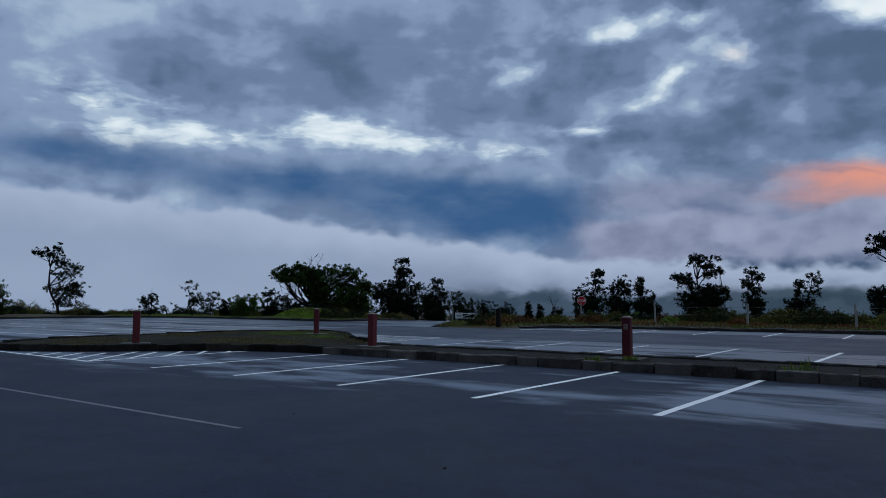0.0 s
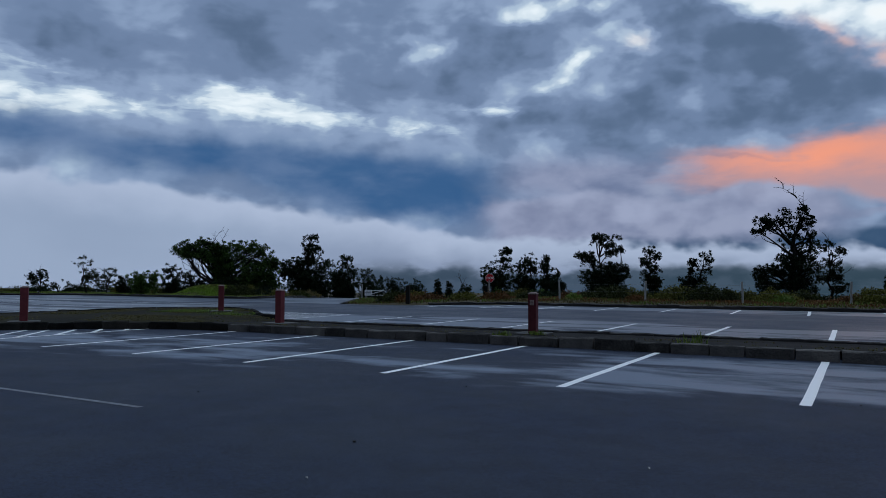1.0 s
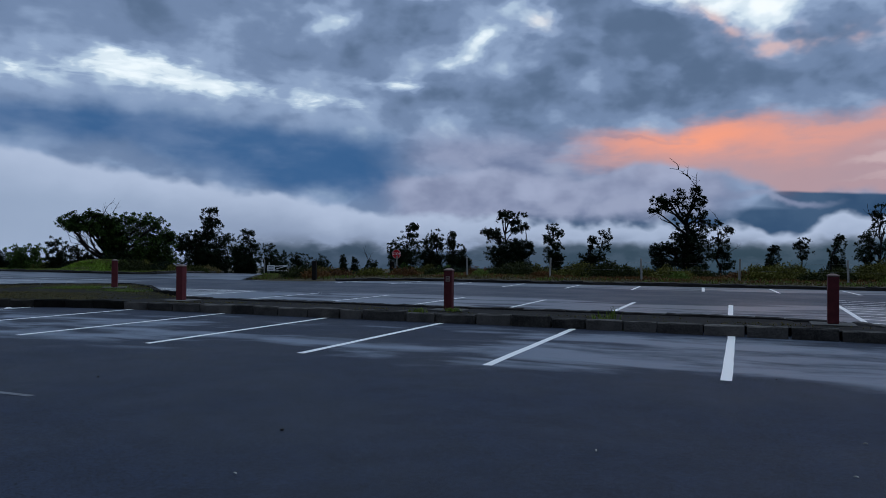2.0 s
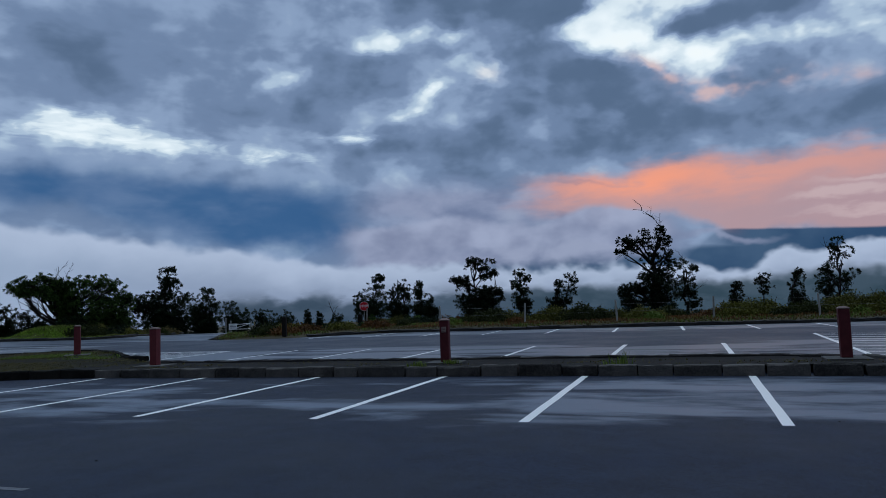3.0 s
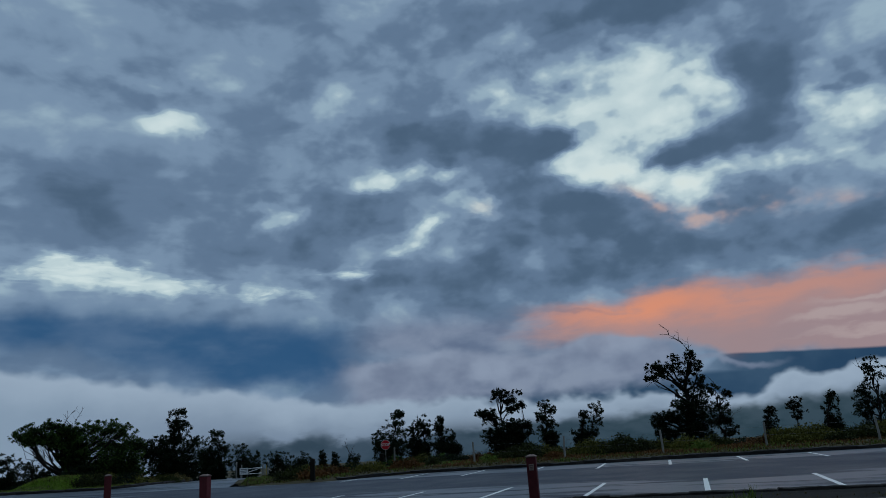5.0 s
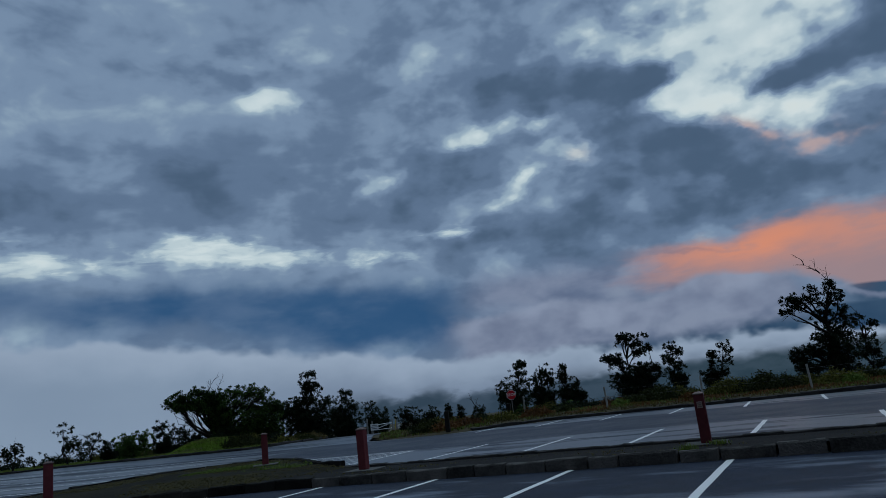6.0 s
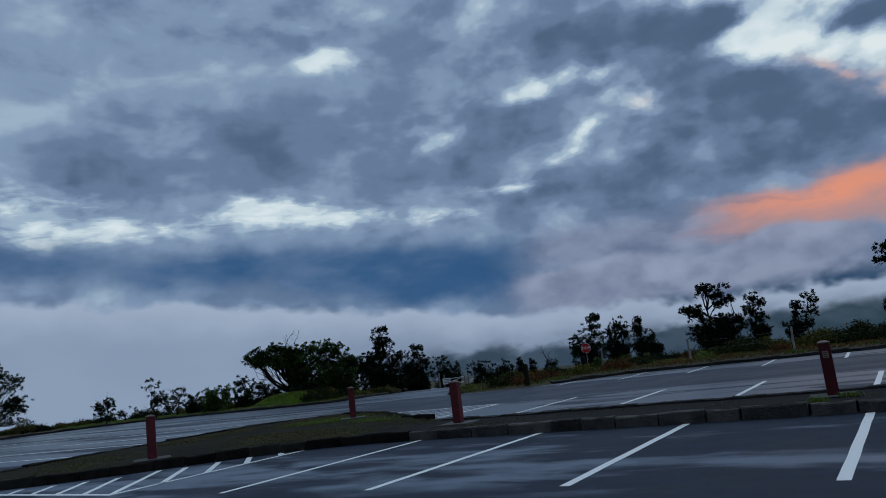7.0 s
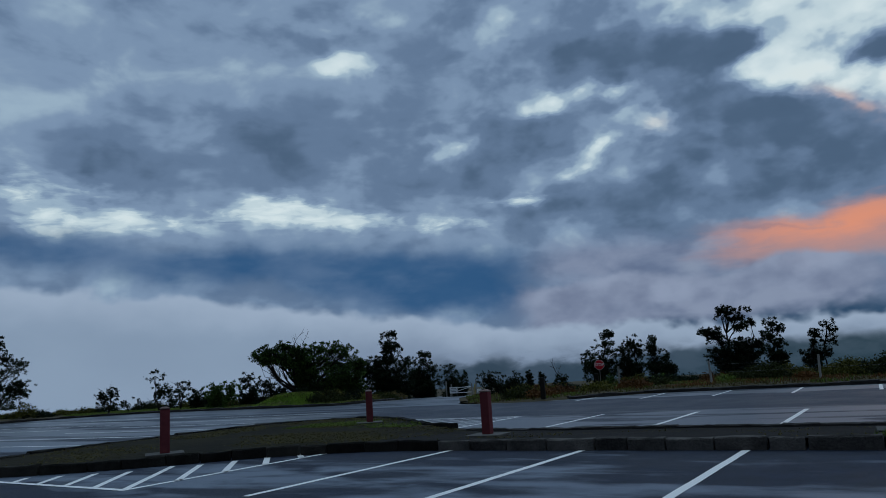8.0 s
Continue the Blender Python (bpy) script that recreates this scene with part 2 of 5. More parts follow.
ridge = W.m("MULTIPLY", ridge, W.m("MAXIMUM", W.step(az_pure, 1.5, 6.5, 0.2, 1.0), W.step(el_pure, 3.5, 4.3, 1.0, 0.0)))
sky = W.mix(ridge, sky, W.mix(W.step(fine.outputs[2], 0.3, 0.7), (0.026, 0.062, 0.128), (0.048, 0.092, 0.165)))
flank = lobes([(-12, 5.2, 6, 1.0, 0.0, 1.0), (-4, 5.4, 3.6, 1.4, -0.08, 1.1), (-20, 5.4, 6, 1.3, 0.03, 0.9), (5.0, 4.15, 4.2, 0.34, -0.03, 0.62), (-1.8, 5.0, 2.6, 0.9, -0.05, 0.9)])
sky = W.mix(W.step(flank, 0.22, 0.75, 0.0, 0.95), sky, W.mix(W.step(W.m("MULTIPLY_ADD", el_pure, 0.08, puff), 0.65, 1.15), (0.175, 0.205, 0.310), (0.300, 0.340, 0.465)))
top = W.node("ShaderNodeFloatCurve")
W.put(top.inputs[1], W.m("MULTIPLY_ADD", az_pure, 1 / 120.0, 0.75))
for n, (a, e) in enumerate(((-90, 8.0), (30, 4.0), (-68, 8.2), (-56, 7.5), (-46, 6.6), (-35, 5.0), (-28, 4.0), (-20, 3.5), (-10, 3.0), (-4.5, 3.0), (1, 2.7), (5.6, 2.3), (8.5, 3.5), (10.5, 3.1), (13, 3.9))):
    points = top.mapping.curves[0].points
    p = points[n] if n in (0, 1) else points.new(0.5, 0.5)
    p.location = (a / 120 + 0.75, e / 10)
top.mapping.update()
fog_top = W.m("ADD", W.m("MULTIPLY", top.outputs[0], 10.0), W.m("ADD", centred(puff, 2.2), W.m("MULTIPLY", centred(tuft, 1.5), W.step(az_pure, -30.0, 0.0, 0.3, 1.0))))
below = W.m("SUBTRACT", fog_top, el_pure)
fog = W.mix(W.step(below, 0.0, 3.6), (0.375, 0.445, 0.575), W.mix(W.step(az_pure, -50.0, -30.0), (0.275, 0.345, 0.465), (0.215, 0.270, 0.380)))
fog = W.mix(W.step(billow, 0.35, 0.7, 0.0, 0.18), fog, (0.170, 0.225, 0.330))
woods = W.m("MULTIPLY", W.step(W.noise(W.scaled(sky_dir, (1, 1, 2.6)), 17.0, 5.0, 0.55), 0.40, 0.60), W.step(el_pure, 0.0, 2.1, 1.0, 0.0))
woods = W.m("MULTIPLY", woods, W.step(az_pure, -46.0, -35.0))
fog = W.mix(W.m("MULTIPLY", woods, 0.85), fog, (0.040, 0.062, 0.090))
treeline = W.m("MULTIPLY_ADD", W.m("SUBTRACT", tuft, 0.5), 1.6, W.m("MULTIPLY_ADD", W.m("SUBTRACT", billow, 0.5), 2.5, el_pure))
forest = W.m("MULTIPLY", W.step(treeline, W.step(az_pure, -24.0, -8.0, 0.1, 0.7), W.step(az_pure, -24.0, -8.0, 1.1, 1.8), 0.90, 0.0), W.step(az_pure, -40.0, -30.0))
fog = W.mix(forest, fog, W.mix(W.step(az_pure, -25.0, 5.0), (0.034, 0.058, 0.090), (0.024, 0.048, 0.068)))
sky = W.mix(W.step(below, -0.15, 0.7), sky, fog)
# the sky grows dim away from the sunrise and brighter overhead
dim = W.m("MULTIPLY", W.step(sep.outputs[1], -0.75, 0.40, 0.38, 1.0), W.step(el_pure, 38.0, 66.0, 1.0, 1.7))
glow = W.node("ShaderNodeCombineXYZ")
for k in range(3):
    W.put(glow.inputs[k], dim)
back = W.node("ShaderNodeBackground")
sky = W.mix(1.0, sky, glow.outputs[0], "MULTIPLY")
W.put(back.inputs[0], W.mix(W.step(el_pure, 36.0, 60.0), sky, W.mix(1.0, sky, (0.88, 0.98, 1.14), "MULTIPLY")))
back.inputs[1].default_value = 1.0
W.put(W.node("ShaderNodeOutputWorld").inputs[0], back.outputs[0])

sun = new("sun", bpy.data.lights.new("sun", "SUN"))
sun.data.energy, sun.data.angle, sun.data.color = 0.05, radians(80), (1.0, 0.92, 0.86)
sun.matrix_world = look((0, 0, 0), (-math.sin(radians(8)), -math.cos(radians(8)), -math.tan(radians(9))))

# ---------------------------------------------------------------- materials
def material(name):
    mat = bpy.data.materials.new(name)
    mat.use_nodes = True
    g = Graph(mat.node_tree)
    bsdf = g.node("ShaderNodeBsdfPrincipled")
    g.put(g.node("ShaderNodeOutputMaterial").inputs[0], bsdf.outputs[0])
    return mat, g, bsdf


def bump(g, bsdf, height, strength, distance):
    b = g.node("ShaderNodeBump")
    b.inputs["Strength"].default_value, b.inputs["Distance"].default_value = strength, distance
    g.put(b.inputs["Height"], height)
    g.put(bsdf.inputs["Normal"], b.outputs[0])


def world_place(g):
    return g.node("ShaderNodeNewGeometry").outputs["Position"]


def plain(name, dark, light, rough=0.8, scale=6.0, relief=0.3, per="object", metal=0.0, specular=0.5, depth=0.01):
    """A material between two colours: coarse and fine variation, and a shift from piece to piece."""
    mat, g, bsdf = material(name)
    place = world_place(g)
    coarse, grain = g.noise(place, scale, 4.0), g.noise(place, scale * 9, 3.0)
    if per == "object":
        own = g.node("ShaderNodeObjectInfo").outputs["Random"]
    else:
        own = g.node("ShaderNodeNewGeometry").outputs["Random Per Island"]
    f = g.m("ADD", g.m("MULTIPLY", coarse, 0.5), g.m("MULTIPLY", own, 0.35))
    f = g.m("ADD", f, g.m("MULTIPLY", grain, 0.3))
    g.put(bsdf.inputs["Base Color"], g.mix(g.step(f, 0.2, 0.9), dark, light))
    g.put(bsdf.inputs["Roughness"], g.step(grain, 0.2, 0.8, rough - 0.08, min(1.0, rough + 0.1)))
    bsdf.inputs["Metallic"].default_value = metal
    bsdf.inputs["Specular IOR Level"].default_value = specular
    if relief:
        bump(g, bsdf, g.m("ADD", coarse, grain), relief, depth)
    return mat


def asphalt_material():
    """Dark aggregate, damp all over, with films of standing water drawn out along the stalls. Dimness and blue sky
    sheen are painted into the base colours.
    """
    mat, g, bsdf = material("dimmed_damp_asphalt")
    place = world_place(g)
    xyz = g.node("ShaderNodeSeparateXYZ")
    g.put(xyz.inputs[0], place)
    y = xyz.outputs[1]
    stone, patch = g.noise(place, 90.0, 3.0, 0.7), g.noise(place, 0.35, 5.0, 0.6)
    streak = g.noise(g.scaled(place, (0.14, 0.60, 1), turn=(0, 0, 6)), 1.0, 4.5, 0.52, 0.9)
    broad = g.noise(g.scaled(place, (0.06, 0.48, 1), turn=(0, 0, -6)), 1.0, 5.0, 0.6, 0.6)
    x = xyz.outputs[0]
    mottle, chips = g.noise(place, 2.4, 5.0, 0.65), g.noise(place, 26.0, 2.0, 0.8)

    def bell(v, half, weight):
        q = g.m("DIVIDE", v, half)
        return g.m("MULTIPLY", g.m("EXPONENT", g.m("MULTIPLY", g.m("MULTIPLY", q, q), -1.0)), weight)

    # near stalls: a runnel along them, pools where it spreads at either end
    wander = g.m("MULTIPLY", g.m("SUBTRACT", g.noise(g.scaled(place, (0.22, 0.05, 1)), 1.0, 3.0), 0.5), 2.2)
    runnel = bell(g.m("ADD", g.m("ADD", y, 3.9), wander), 0.42, 0.72)
    pool = g.m("MULTIPLY", g.m("MULTIPLY", g.step(x, 1.2, 2.8), 0.72), g.m("MULTIPLY", g.step(y, -6.4, -4.4), g.step(y, -1.5, -0.7, 1.0, 0.3)))
    drain = g.m("MULTIPLY", g.m("MULTIPLY", g.step(x, -4.5, -1.0, 1.0, 0.0), 0.60), g.m("MULTIPLY", g.step(y, -6.2, -4.8), g.step(y, -3.2, -1.6, 1.0, 0.35)))
    fine_streak = g.noise(g.scaled(place, (0.45, 1.15, 1), turn=(0, 0, -7)), 1.0, 4.0, 0.48, 0.8)
    seep = bell(g.m("ADD", y, 1.3), 0.5, 0.26)
    near = g.m("MAXIMUM", g.m("MAXIMUM", runnel, pool), g.m("MAXIMUM", drain, seep))
    near = g.m("ADD", near, g.m("ADD", g.m("MULTIPLY", g.m("SUBTRACT", streak, 0.5), 1.6), g.m("ADD", g.m("MULTIPLY", g.m("SUBTRACT", mottle, 0.5), 0.35), g.m("MULTIPLY", g.m("SUBTRACT", fine_streak, 0.5), 1.9))))
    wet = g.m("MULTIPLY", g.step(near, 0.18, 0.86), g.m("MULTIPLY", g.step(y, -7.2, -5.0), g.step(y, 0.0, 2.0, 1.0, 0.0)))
    # the lots behind the island
    band = None
    for lo, hi, w in ((2.5, 10.5, 1.15), (18.0, 24.5, 1.25)):
        zone = g.m("MULTIPLY", g.m("MULTIPLY", g.step(y, lo, lo + 1.5), g.step(y, hi - 2.0, hi, 1.0, 0.0)), w)
        band = zone if band is None else g.m("MAXIMUM", band, zone)
    left = g.step(x, -24.0, -19.0, 1.0, 0.0)
    band = g.m("MAXIMUM", band, g.m("MULTIPLY", left, 1.0))
    far = g.m("ADD", g.m("MULTIPLY_ADD", g.mix(left, streak, broad), 1.35, -0.17), g.m("ADD", g.m("MULTIPLY", band, 0.15), g.m("MULTIPLY", g.m("SUBTRACT", mottle, 0.5), 0.16)))
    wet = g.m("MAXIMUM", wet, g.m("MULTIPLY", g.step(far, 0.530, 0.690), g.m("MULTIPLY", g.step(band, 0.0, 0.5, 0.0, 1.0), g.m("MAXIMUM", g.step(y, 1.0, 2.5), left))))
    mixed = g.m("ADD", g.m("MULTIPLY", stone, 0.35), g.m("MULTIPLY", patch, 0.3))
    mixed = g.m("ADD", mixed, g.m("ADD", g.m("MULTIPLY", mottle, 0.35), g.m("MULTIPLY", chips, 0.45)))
    # darker and bluer than damp asphalt: dim bluish light painted into the colour
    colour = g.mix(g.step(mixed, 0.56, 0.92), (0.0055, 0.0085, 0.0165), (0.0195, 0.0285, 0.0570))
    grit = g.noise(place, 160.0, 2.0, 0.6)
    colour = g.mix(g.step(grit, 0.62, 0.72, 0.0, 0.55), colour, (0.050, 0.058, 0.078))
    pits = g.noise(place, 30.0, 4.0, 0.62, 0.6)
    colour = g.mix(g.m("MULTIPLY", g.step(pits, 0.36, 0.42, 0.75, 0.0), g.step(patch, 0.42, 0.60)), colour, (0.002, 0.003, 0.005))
    # wet patches also get a paler blue base, part of the sky's sheen painted in
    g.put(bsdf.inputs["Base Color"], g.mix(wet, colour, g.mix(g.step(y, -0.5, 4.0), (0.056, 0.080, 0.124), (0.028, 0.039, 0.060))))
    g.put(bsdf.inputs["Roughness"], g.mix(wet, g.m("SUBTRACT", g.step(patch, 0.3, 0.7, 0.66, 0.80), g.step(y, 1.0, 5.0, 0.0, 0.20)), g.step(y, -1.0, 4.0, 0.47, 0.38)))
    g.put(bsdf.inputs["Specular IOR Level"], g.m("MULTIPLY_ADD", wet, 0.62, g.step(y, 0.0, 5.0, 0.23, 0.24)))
    b = g.node("ShaderNodeBump")
    b.inputs["Distance"].default_value = 0.005
    g.put(b.inputs["Strength"], g.m("MULTIPLY_ADD", wet, -0.5, 0.75))
    g.put(b.inputs["Height"], stone)
    g.put(bsdf.inputs["Normal"], b.outputs[0])
    return mat


def paint_material(name, wear, colour=(0.72, 0.72, 0.70)):
    """Road paint that has worn through to the asphalt in specks."""
    mat, g, bsdf = material(name)
    place = world_place(g)
    worn = g.m("ADD", g.m("MULTIPLY", g.noise(place, 5.0, 5.0, 0.7), 0.6), g.m("MULTIPLY", g.noise(place, 45.0, 3.0, 0.7), 0.4))
    f = g.step(worn, wear - 0.06, wear + 0.06)
    g.put(bsdf.inputs["Base Color"], g.mix(f, colour, (0.05, 0.05, 0.055)))
    g.put(bsdf.inputs["Roughness"], g.step(worn, 0.3, 0.7, 0.30, 0.55))
    bsdf.inputs["Specular IOR Level"].default_value = 0.65
    return mat


def leaf_material(name, dark, light):
    mat, g, bsdf = material(name)
    own = g.node("ShaderNodeNewGeometry").outputs["Random Per Island"]
    tree = g.node("ShaderNodeObjectInfo").outputs["Random"]
    f = g.m("ADD", g.m("MULTIPLY", own, 0.42), g.m("MULTIPLY", g.noise(world_place(g), 1.3, 3.0), 0.72))
    f = g.m("MULTIPLY_ADD", tree, 0.2, f)
    g.put(bsdf.inputs["Base Color"], g.mix(g.step(f, 0.3, 1.1), dark, light))
    bsdf.inputs["Roughness"].default_value = 0.6
    bsdf.inputs["Specular IOR Level"].default_value = 0.08
    thin = g.node("ShaderNodeBsdfTranslucent")
    g.put(thin.inputs[0], bsdf.inputs["Base Color"].links[0].from_socket)
    both = g.node("ShaderNodeMixShader")
    both.inputs[0].default_value = 0.25
    g.put(both.inputs[1], bsdf.outputs[0])
    g.put(both.inputs[2], thin.outputs[0])
    out = [n for n in mat.node_tree.nodes if n.bl_idname == "ShaderNodeOutputMaterial"][0]
    g.put(out.inputs[0], both.outputs[0])
    return mat


ASPHALT = asphalt_material()
PAINT = paint_material("worn_white_paint", 0.66, (0.84, 0.82, 0.80))
OLD_PAINT = paint_material("old_white_paint", 0.47, (0.070, 0.077, 0.092))
KERB = plain("mossy_kerb_concrete", (0.004, 0.004, 0.004), (0.135, 0.122, 0.112), 0.92, 3.2, 1.0, depth=0.025, specular=0.15)
# KERB darkened for the island's left end; the dimness is in the colour
DIM_KERB = plain("dimmed_kerb_concrete", (0.003, 0.003, 0.003), (0.042, 0.038, 0.032), 0.95, 3.2, 1.0, depth=0.025, specular=0.1)
LAVA = plain("lava_stone", (0.009, 0.008, 0.007), (0.036, 0.030, 0.027), 0.9, 4.0, 0.9, depth=0.03)
CINDER = plain("cinder_soil", (0.004, 0.0035, 0.003), (0.022, 0.018, 0.015), 0.95, 1.3, 0.9, depth=0.02, specular=0.15)
SOD = plain("mossy_sod", (0.004, 0.004, 0.002), (0.040, 0.032, 0.012), 0.95, 0.55, 0.9, depth=0.03, specular=0.1)
EARTH = plain("moor_ground", (0.018, 0.017, 0.008), (0.070, 0.054, 0.026), 0.95, 0.25, 0.8, depth=0.05, specular=0.2)
BLADE = leaf_material("dry_grass_blade", (0.045, 0.040, 0.014), (0.170, 0.130, 0.050))
GREEN_BLADE = leaf_material("green_grass_blade", (0.060, 0.100, 0.016), (0.170, 0.220, 0.042))
ISLAND_BLADE = leaf_material("short_olive_grass", (0.050, 0.046, 0.016), (0.125, 0.104, 0.034))
RED_BLADE = leaf_material("rusty_fern", (0.050, 0.024, 0.010), (0.180, 0.084, 0.030))
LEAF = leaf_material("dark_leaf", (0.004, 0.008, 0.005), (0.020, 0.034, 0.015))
# lit copy of LEAF: its brighter greens stand for light on the crowns
LEAF_LIT = leaf_material("lit_leaf", (0.008, 0.018, 0.006), (0.095, 0.165, 0.030))
SHRUB = leaf_material("shrub_leaf", (0.034, 0.036, 0.009), (0.150, 0.142, 0.028))
DARK_SHRUB = leaf_material("dark_shrub_leaf", (0.012, 0.017, 0.006), (0.055, 0.062, 0.015))
BARK = plain("grey_bark", (0.007, 0.006, 0.006), (0.026, 0.023, 0.021), 0.9, 8.0, 0.7, specular=0.08)
DEAD = plain("weathered_twig", (0.014, 0.012, 0.012), (0.040, 0.036, 0.034), 0.9, 8.0, 0.4, specular=0.1)
BOLLARD = plain("red_brown_painted_wood", (0.070, 0.012, 0.016), (0.165, 0.034, 0.040), 0.7, 7.0, 0.4, depth=0.004, specular=0.2)
BOLLARD_CAP = plain("weathered_bollard_cap", (0.08, 0.040, 0.035), (0.19, 0.125, 0.11), 0.7, 9.0, 0.4, depth=0.004)
PLATE = plain("faded_label_plate", (0.24, 0.17, 0.15), (0.36, 0.27, 0.24), 0.5, 20.0, 0.1)
PLATE_BAR = plain("label_bar", (0.10, 0.05, 0.045), (0.13, 0.07, 0.06), 0.5, 20.0, 0.0)
CONCRETE = plain("dull_concrete", (0.030, 0.028, 0.025), (0.095, 0.088, 0.080), 0.85, 4.0, 0.5)
APRON = plain("pale_worn_concrete", (0.13, 0.132, 0.135), (0.26, 0.262, 0.265), 0.75, 1.5, 0.4)
POST = plain("grey_weathered_post", (0.17, 0.165, 0.15), (0.33, 0.32, 0.30), 0.85, 10.0, 0.4, depth=0.004)
DARK_POST = plain("dark_creosoted_post", (0.006, 0.006, 0.005), (0.022, 0.020, 0.018), 0.85, 10.0, 0.4, specular=0.08)
WIRE = plain("galvanised_wire", (0.12, 0.125, 0.13), (0.2, 0.2, 0.21), 0.6, 30.0, 0.0, metal=0.8)
SIGN_RED = plain("sign_red", (0.50, 0.006, 0.014), (0.62, 0.010, 0.020), 0.4, 6.0, 0.0)
SIGN_WHITE = plain("sign_white", (0.78, 0.78, 0.78), (0.88, 0.88, 0.88), 0.4, 6.0, 0.0)
SIGN_GREY = plain("sign_lettering_grey", (0.16, 0.17, 0.18), (0.24, 0.25, 0.26), 0.5, 6.0, 0.0)
YELLOW = plain("yellow_post_paint", (0.42, 0.30, 0.04), (0.62, 0.45, 0.07), 0.55, 8.0, 0.2)
ORANGE = plain("orange_cone_plastic", (0.50, 0.08, 0.03), (0.62, 0.12, 0.04), 0.45, 8.0, 0.0)


# ---------------------------------------------------------------- mesh helpers
def mesh_object(name, bm, mat, parent=None, label=""):
    me = bpy.data.meshes.new(name)
    bm.to_mesh(me)
    bm.free()
    me.materials.append(mat)
    ob = new(name, me)
    if parent:
        ob.parent = parent
    return tagged(ob, label)


def part(name, bm, mat, parent, label=""):
    """One mesh object under a thing or a part."""
    return mesh_object(name, bm, mat, parent, label)


def soup(name, verts, faces, mat, parent=None, smooth=False):
    me = bpy.data.meshes.new(name)
    me.from_pydata(verts, [], faces)
    me.materials.append(mat)
    if smooth:
        me.polygons.foreach_set("use_smooth", [True] * len(me.polygons))
    ob = new(name, me)
    if parent:
        ob.parent = parent
    return ob


def empty(name, x, y, z, turn=0.0):
    ob = new(name)
    ob.matrix_basis = pose(x, y, z, 0, 0, turn)
    ob.empty_display_size = 0.2
    return ob


def box(bm, cx, cy, cz, sx, sy, sz, bevel=0.0, turn=0.0):
    made = bmesh.ops.create_cube(bm, size=1.0, matrix=pose(cx, cy, cz, 0, 0, turn) @ Matrix.Diagonal((sx, sy, sz, 1)))
    if bevel:
        edges = list({e for v in made["verts"] for e in v.link_edges})
        bmesh.ops.bevel(bm, geom=edges, offset=bevel, segments=2, affect="EDGES", profile=0.6)
    return bm


def tube(bm, points, radii, sides=6):
    """A tapered tube along a bent line."""
    rings, ref = [], Vector((0.31, 0.17, 0.93)).normalized()
    for i, (p, r) in enumerate(zip(points, radii)):
        a, b = points[max(i - 1, 0)], points[min(i + 1, len(points) - 1)]
        d = (Vector(b) - Vector(a)).normalized()
        u = d.cross(ref if abs(d.dot(ref)) < 0.95 else Vector((1, 0, 0))).normalized()
        w = d.cross(u)
        rings.append([bm.verts.new(Vector(p) + r * (math.cos(q) * u + math.sin(q) * w)) for q in (2 * math.pi * k / sides for k in range(sides))])
    for lo, hi in zip(rings, rings[1:]):
        for k in range(sides):
            bm.faces.new((lo[k], lo[(k + 1) % sides], hi[(k + 1) % sides], hi[k]))
    bm.faces.new(rings[-1])
    bm.faces.new(rings[0][::-1])
    return bm


def smooth_line(points, step):
    """A Catmull-Rom line through some points of the plan, in even steps."""
    pts = [Vector((*p, 0)) for p in points]
    pts = [2 * pts[0] - pts[1], *pts, 2 * pts[-1] - pts[-2]]
    dense = []
    for a, b, c, d in zip(pts, pts[1:], pts[2:], pts[3:]):
        n = max(2, int((c - b).length / 0.1))
        for k in range(n):
            t = k / n
            dense.append(0.5 * (2 * b + (c - a) * t + (2 * a - 5 * b + 4 * c - d) * t * t + (3 * b - a - 3 * c + d) * t ** 3))
    dense.append(pts[-2])
    out, run = [dense[0]], 0.0
    for a, b in zip(dense, dense[1:]):
        run += (b - a).length
        if run >= step:
            out.append(b)
            run = 0.0
    return out


# ---------------------------------------------------------------- ground, asphalt, kerbs
ISLAND_NEAR = [(8.2, -0.30), (5.5, -0.12), (2.5, -0.02), (0, 0.0), (-6, 0.0), (-8.6, 0.0), (-9.8, -0.15), (-11.0, -0.55), (-12.2, -1.3), (-13.4, -2.45), (-14.6, -3.5), (-15.8, -4.3), (-17.0, -4.6),
               (-18.2, -4.1), (-19.1, -2.9), (-19.5, -1.0), (-19.6, 1.8)]
ISLAND_LINE = ISLAND_NEAR + [(x, 3.6 - y) for x, y in ISLAND_NEAR[-2:3:-1]] + [(4, 3.6), (6.6, 3.5), (7.7, 3.05), (8.3, 2.0), (8.5, 0.9), (8.45, 0.0), (8.2, -0.30)]
LOT_LINE_RIGHT = [(70, 23.0), (30, 23.0), (0, 23.0), (-9.5, 23.0), (-11.5, 22.2), (-13.2, 20.2), (-15.0, 18.9), (-17.5, 18.6), (-19.3, 19.3), (-20.6, 21.6), (-24.6, 28.4), (-28.4, 36), (-33.6, 47), (-41, 62)]
LOT_LINE_LEFT = [(-54, 62), (-45, 52), (-38, 42), (-33.6, 34), (-31.3, 28.5), (-30.7, 25.6), (-31.8, 23.9), (-38, 23.9), (-46, 24.4), (-52, 23.4), (-56, 19.5), (-57.5, 13), (-57, 4), (-56, -20), (-55, -70)]


def lot_inside(x, y, edge):
    hit = False
    for (ax, ay), (bx, by) in zip(edge, edge[1:] + edge[:1]):
        if (ay > y) != (by > y) and x < ax + (y - ay) / (by - ay) * (bx - ax):
            hit = not hit
    return hit


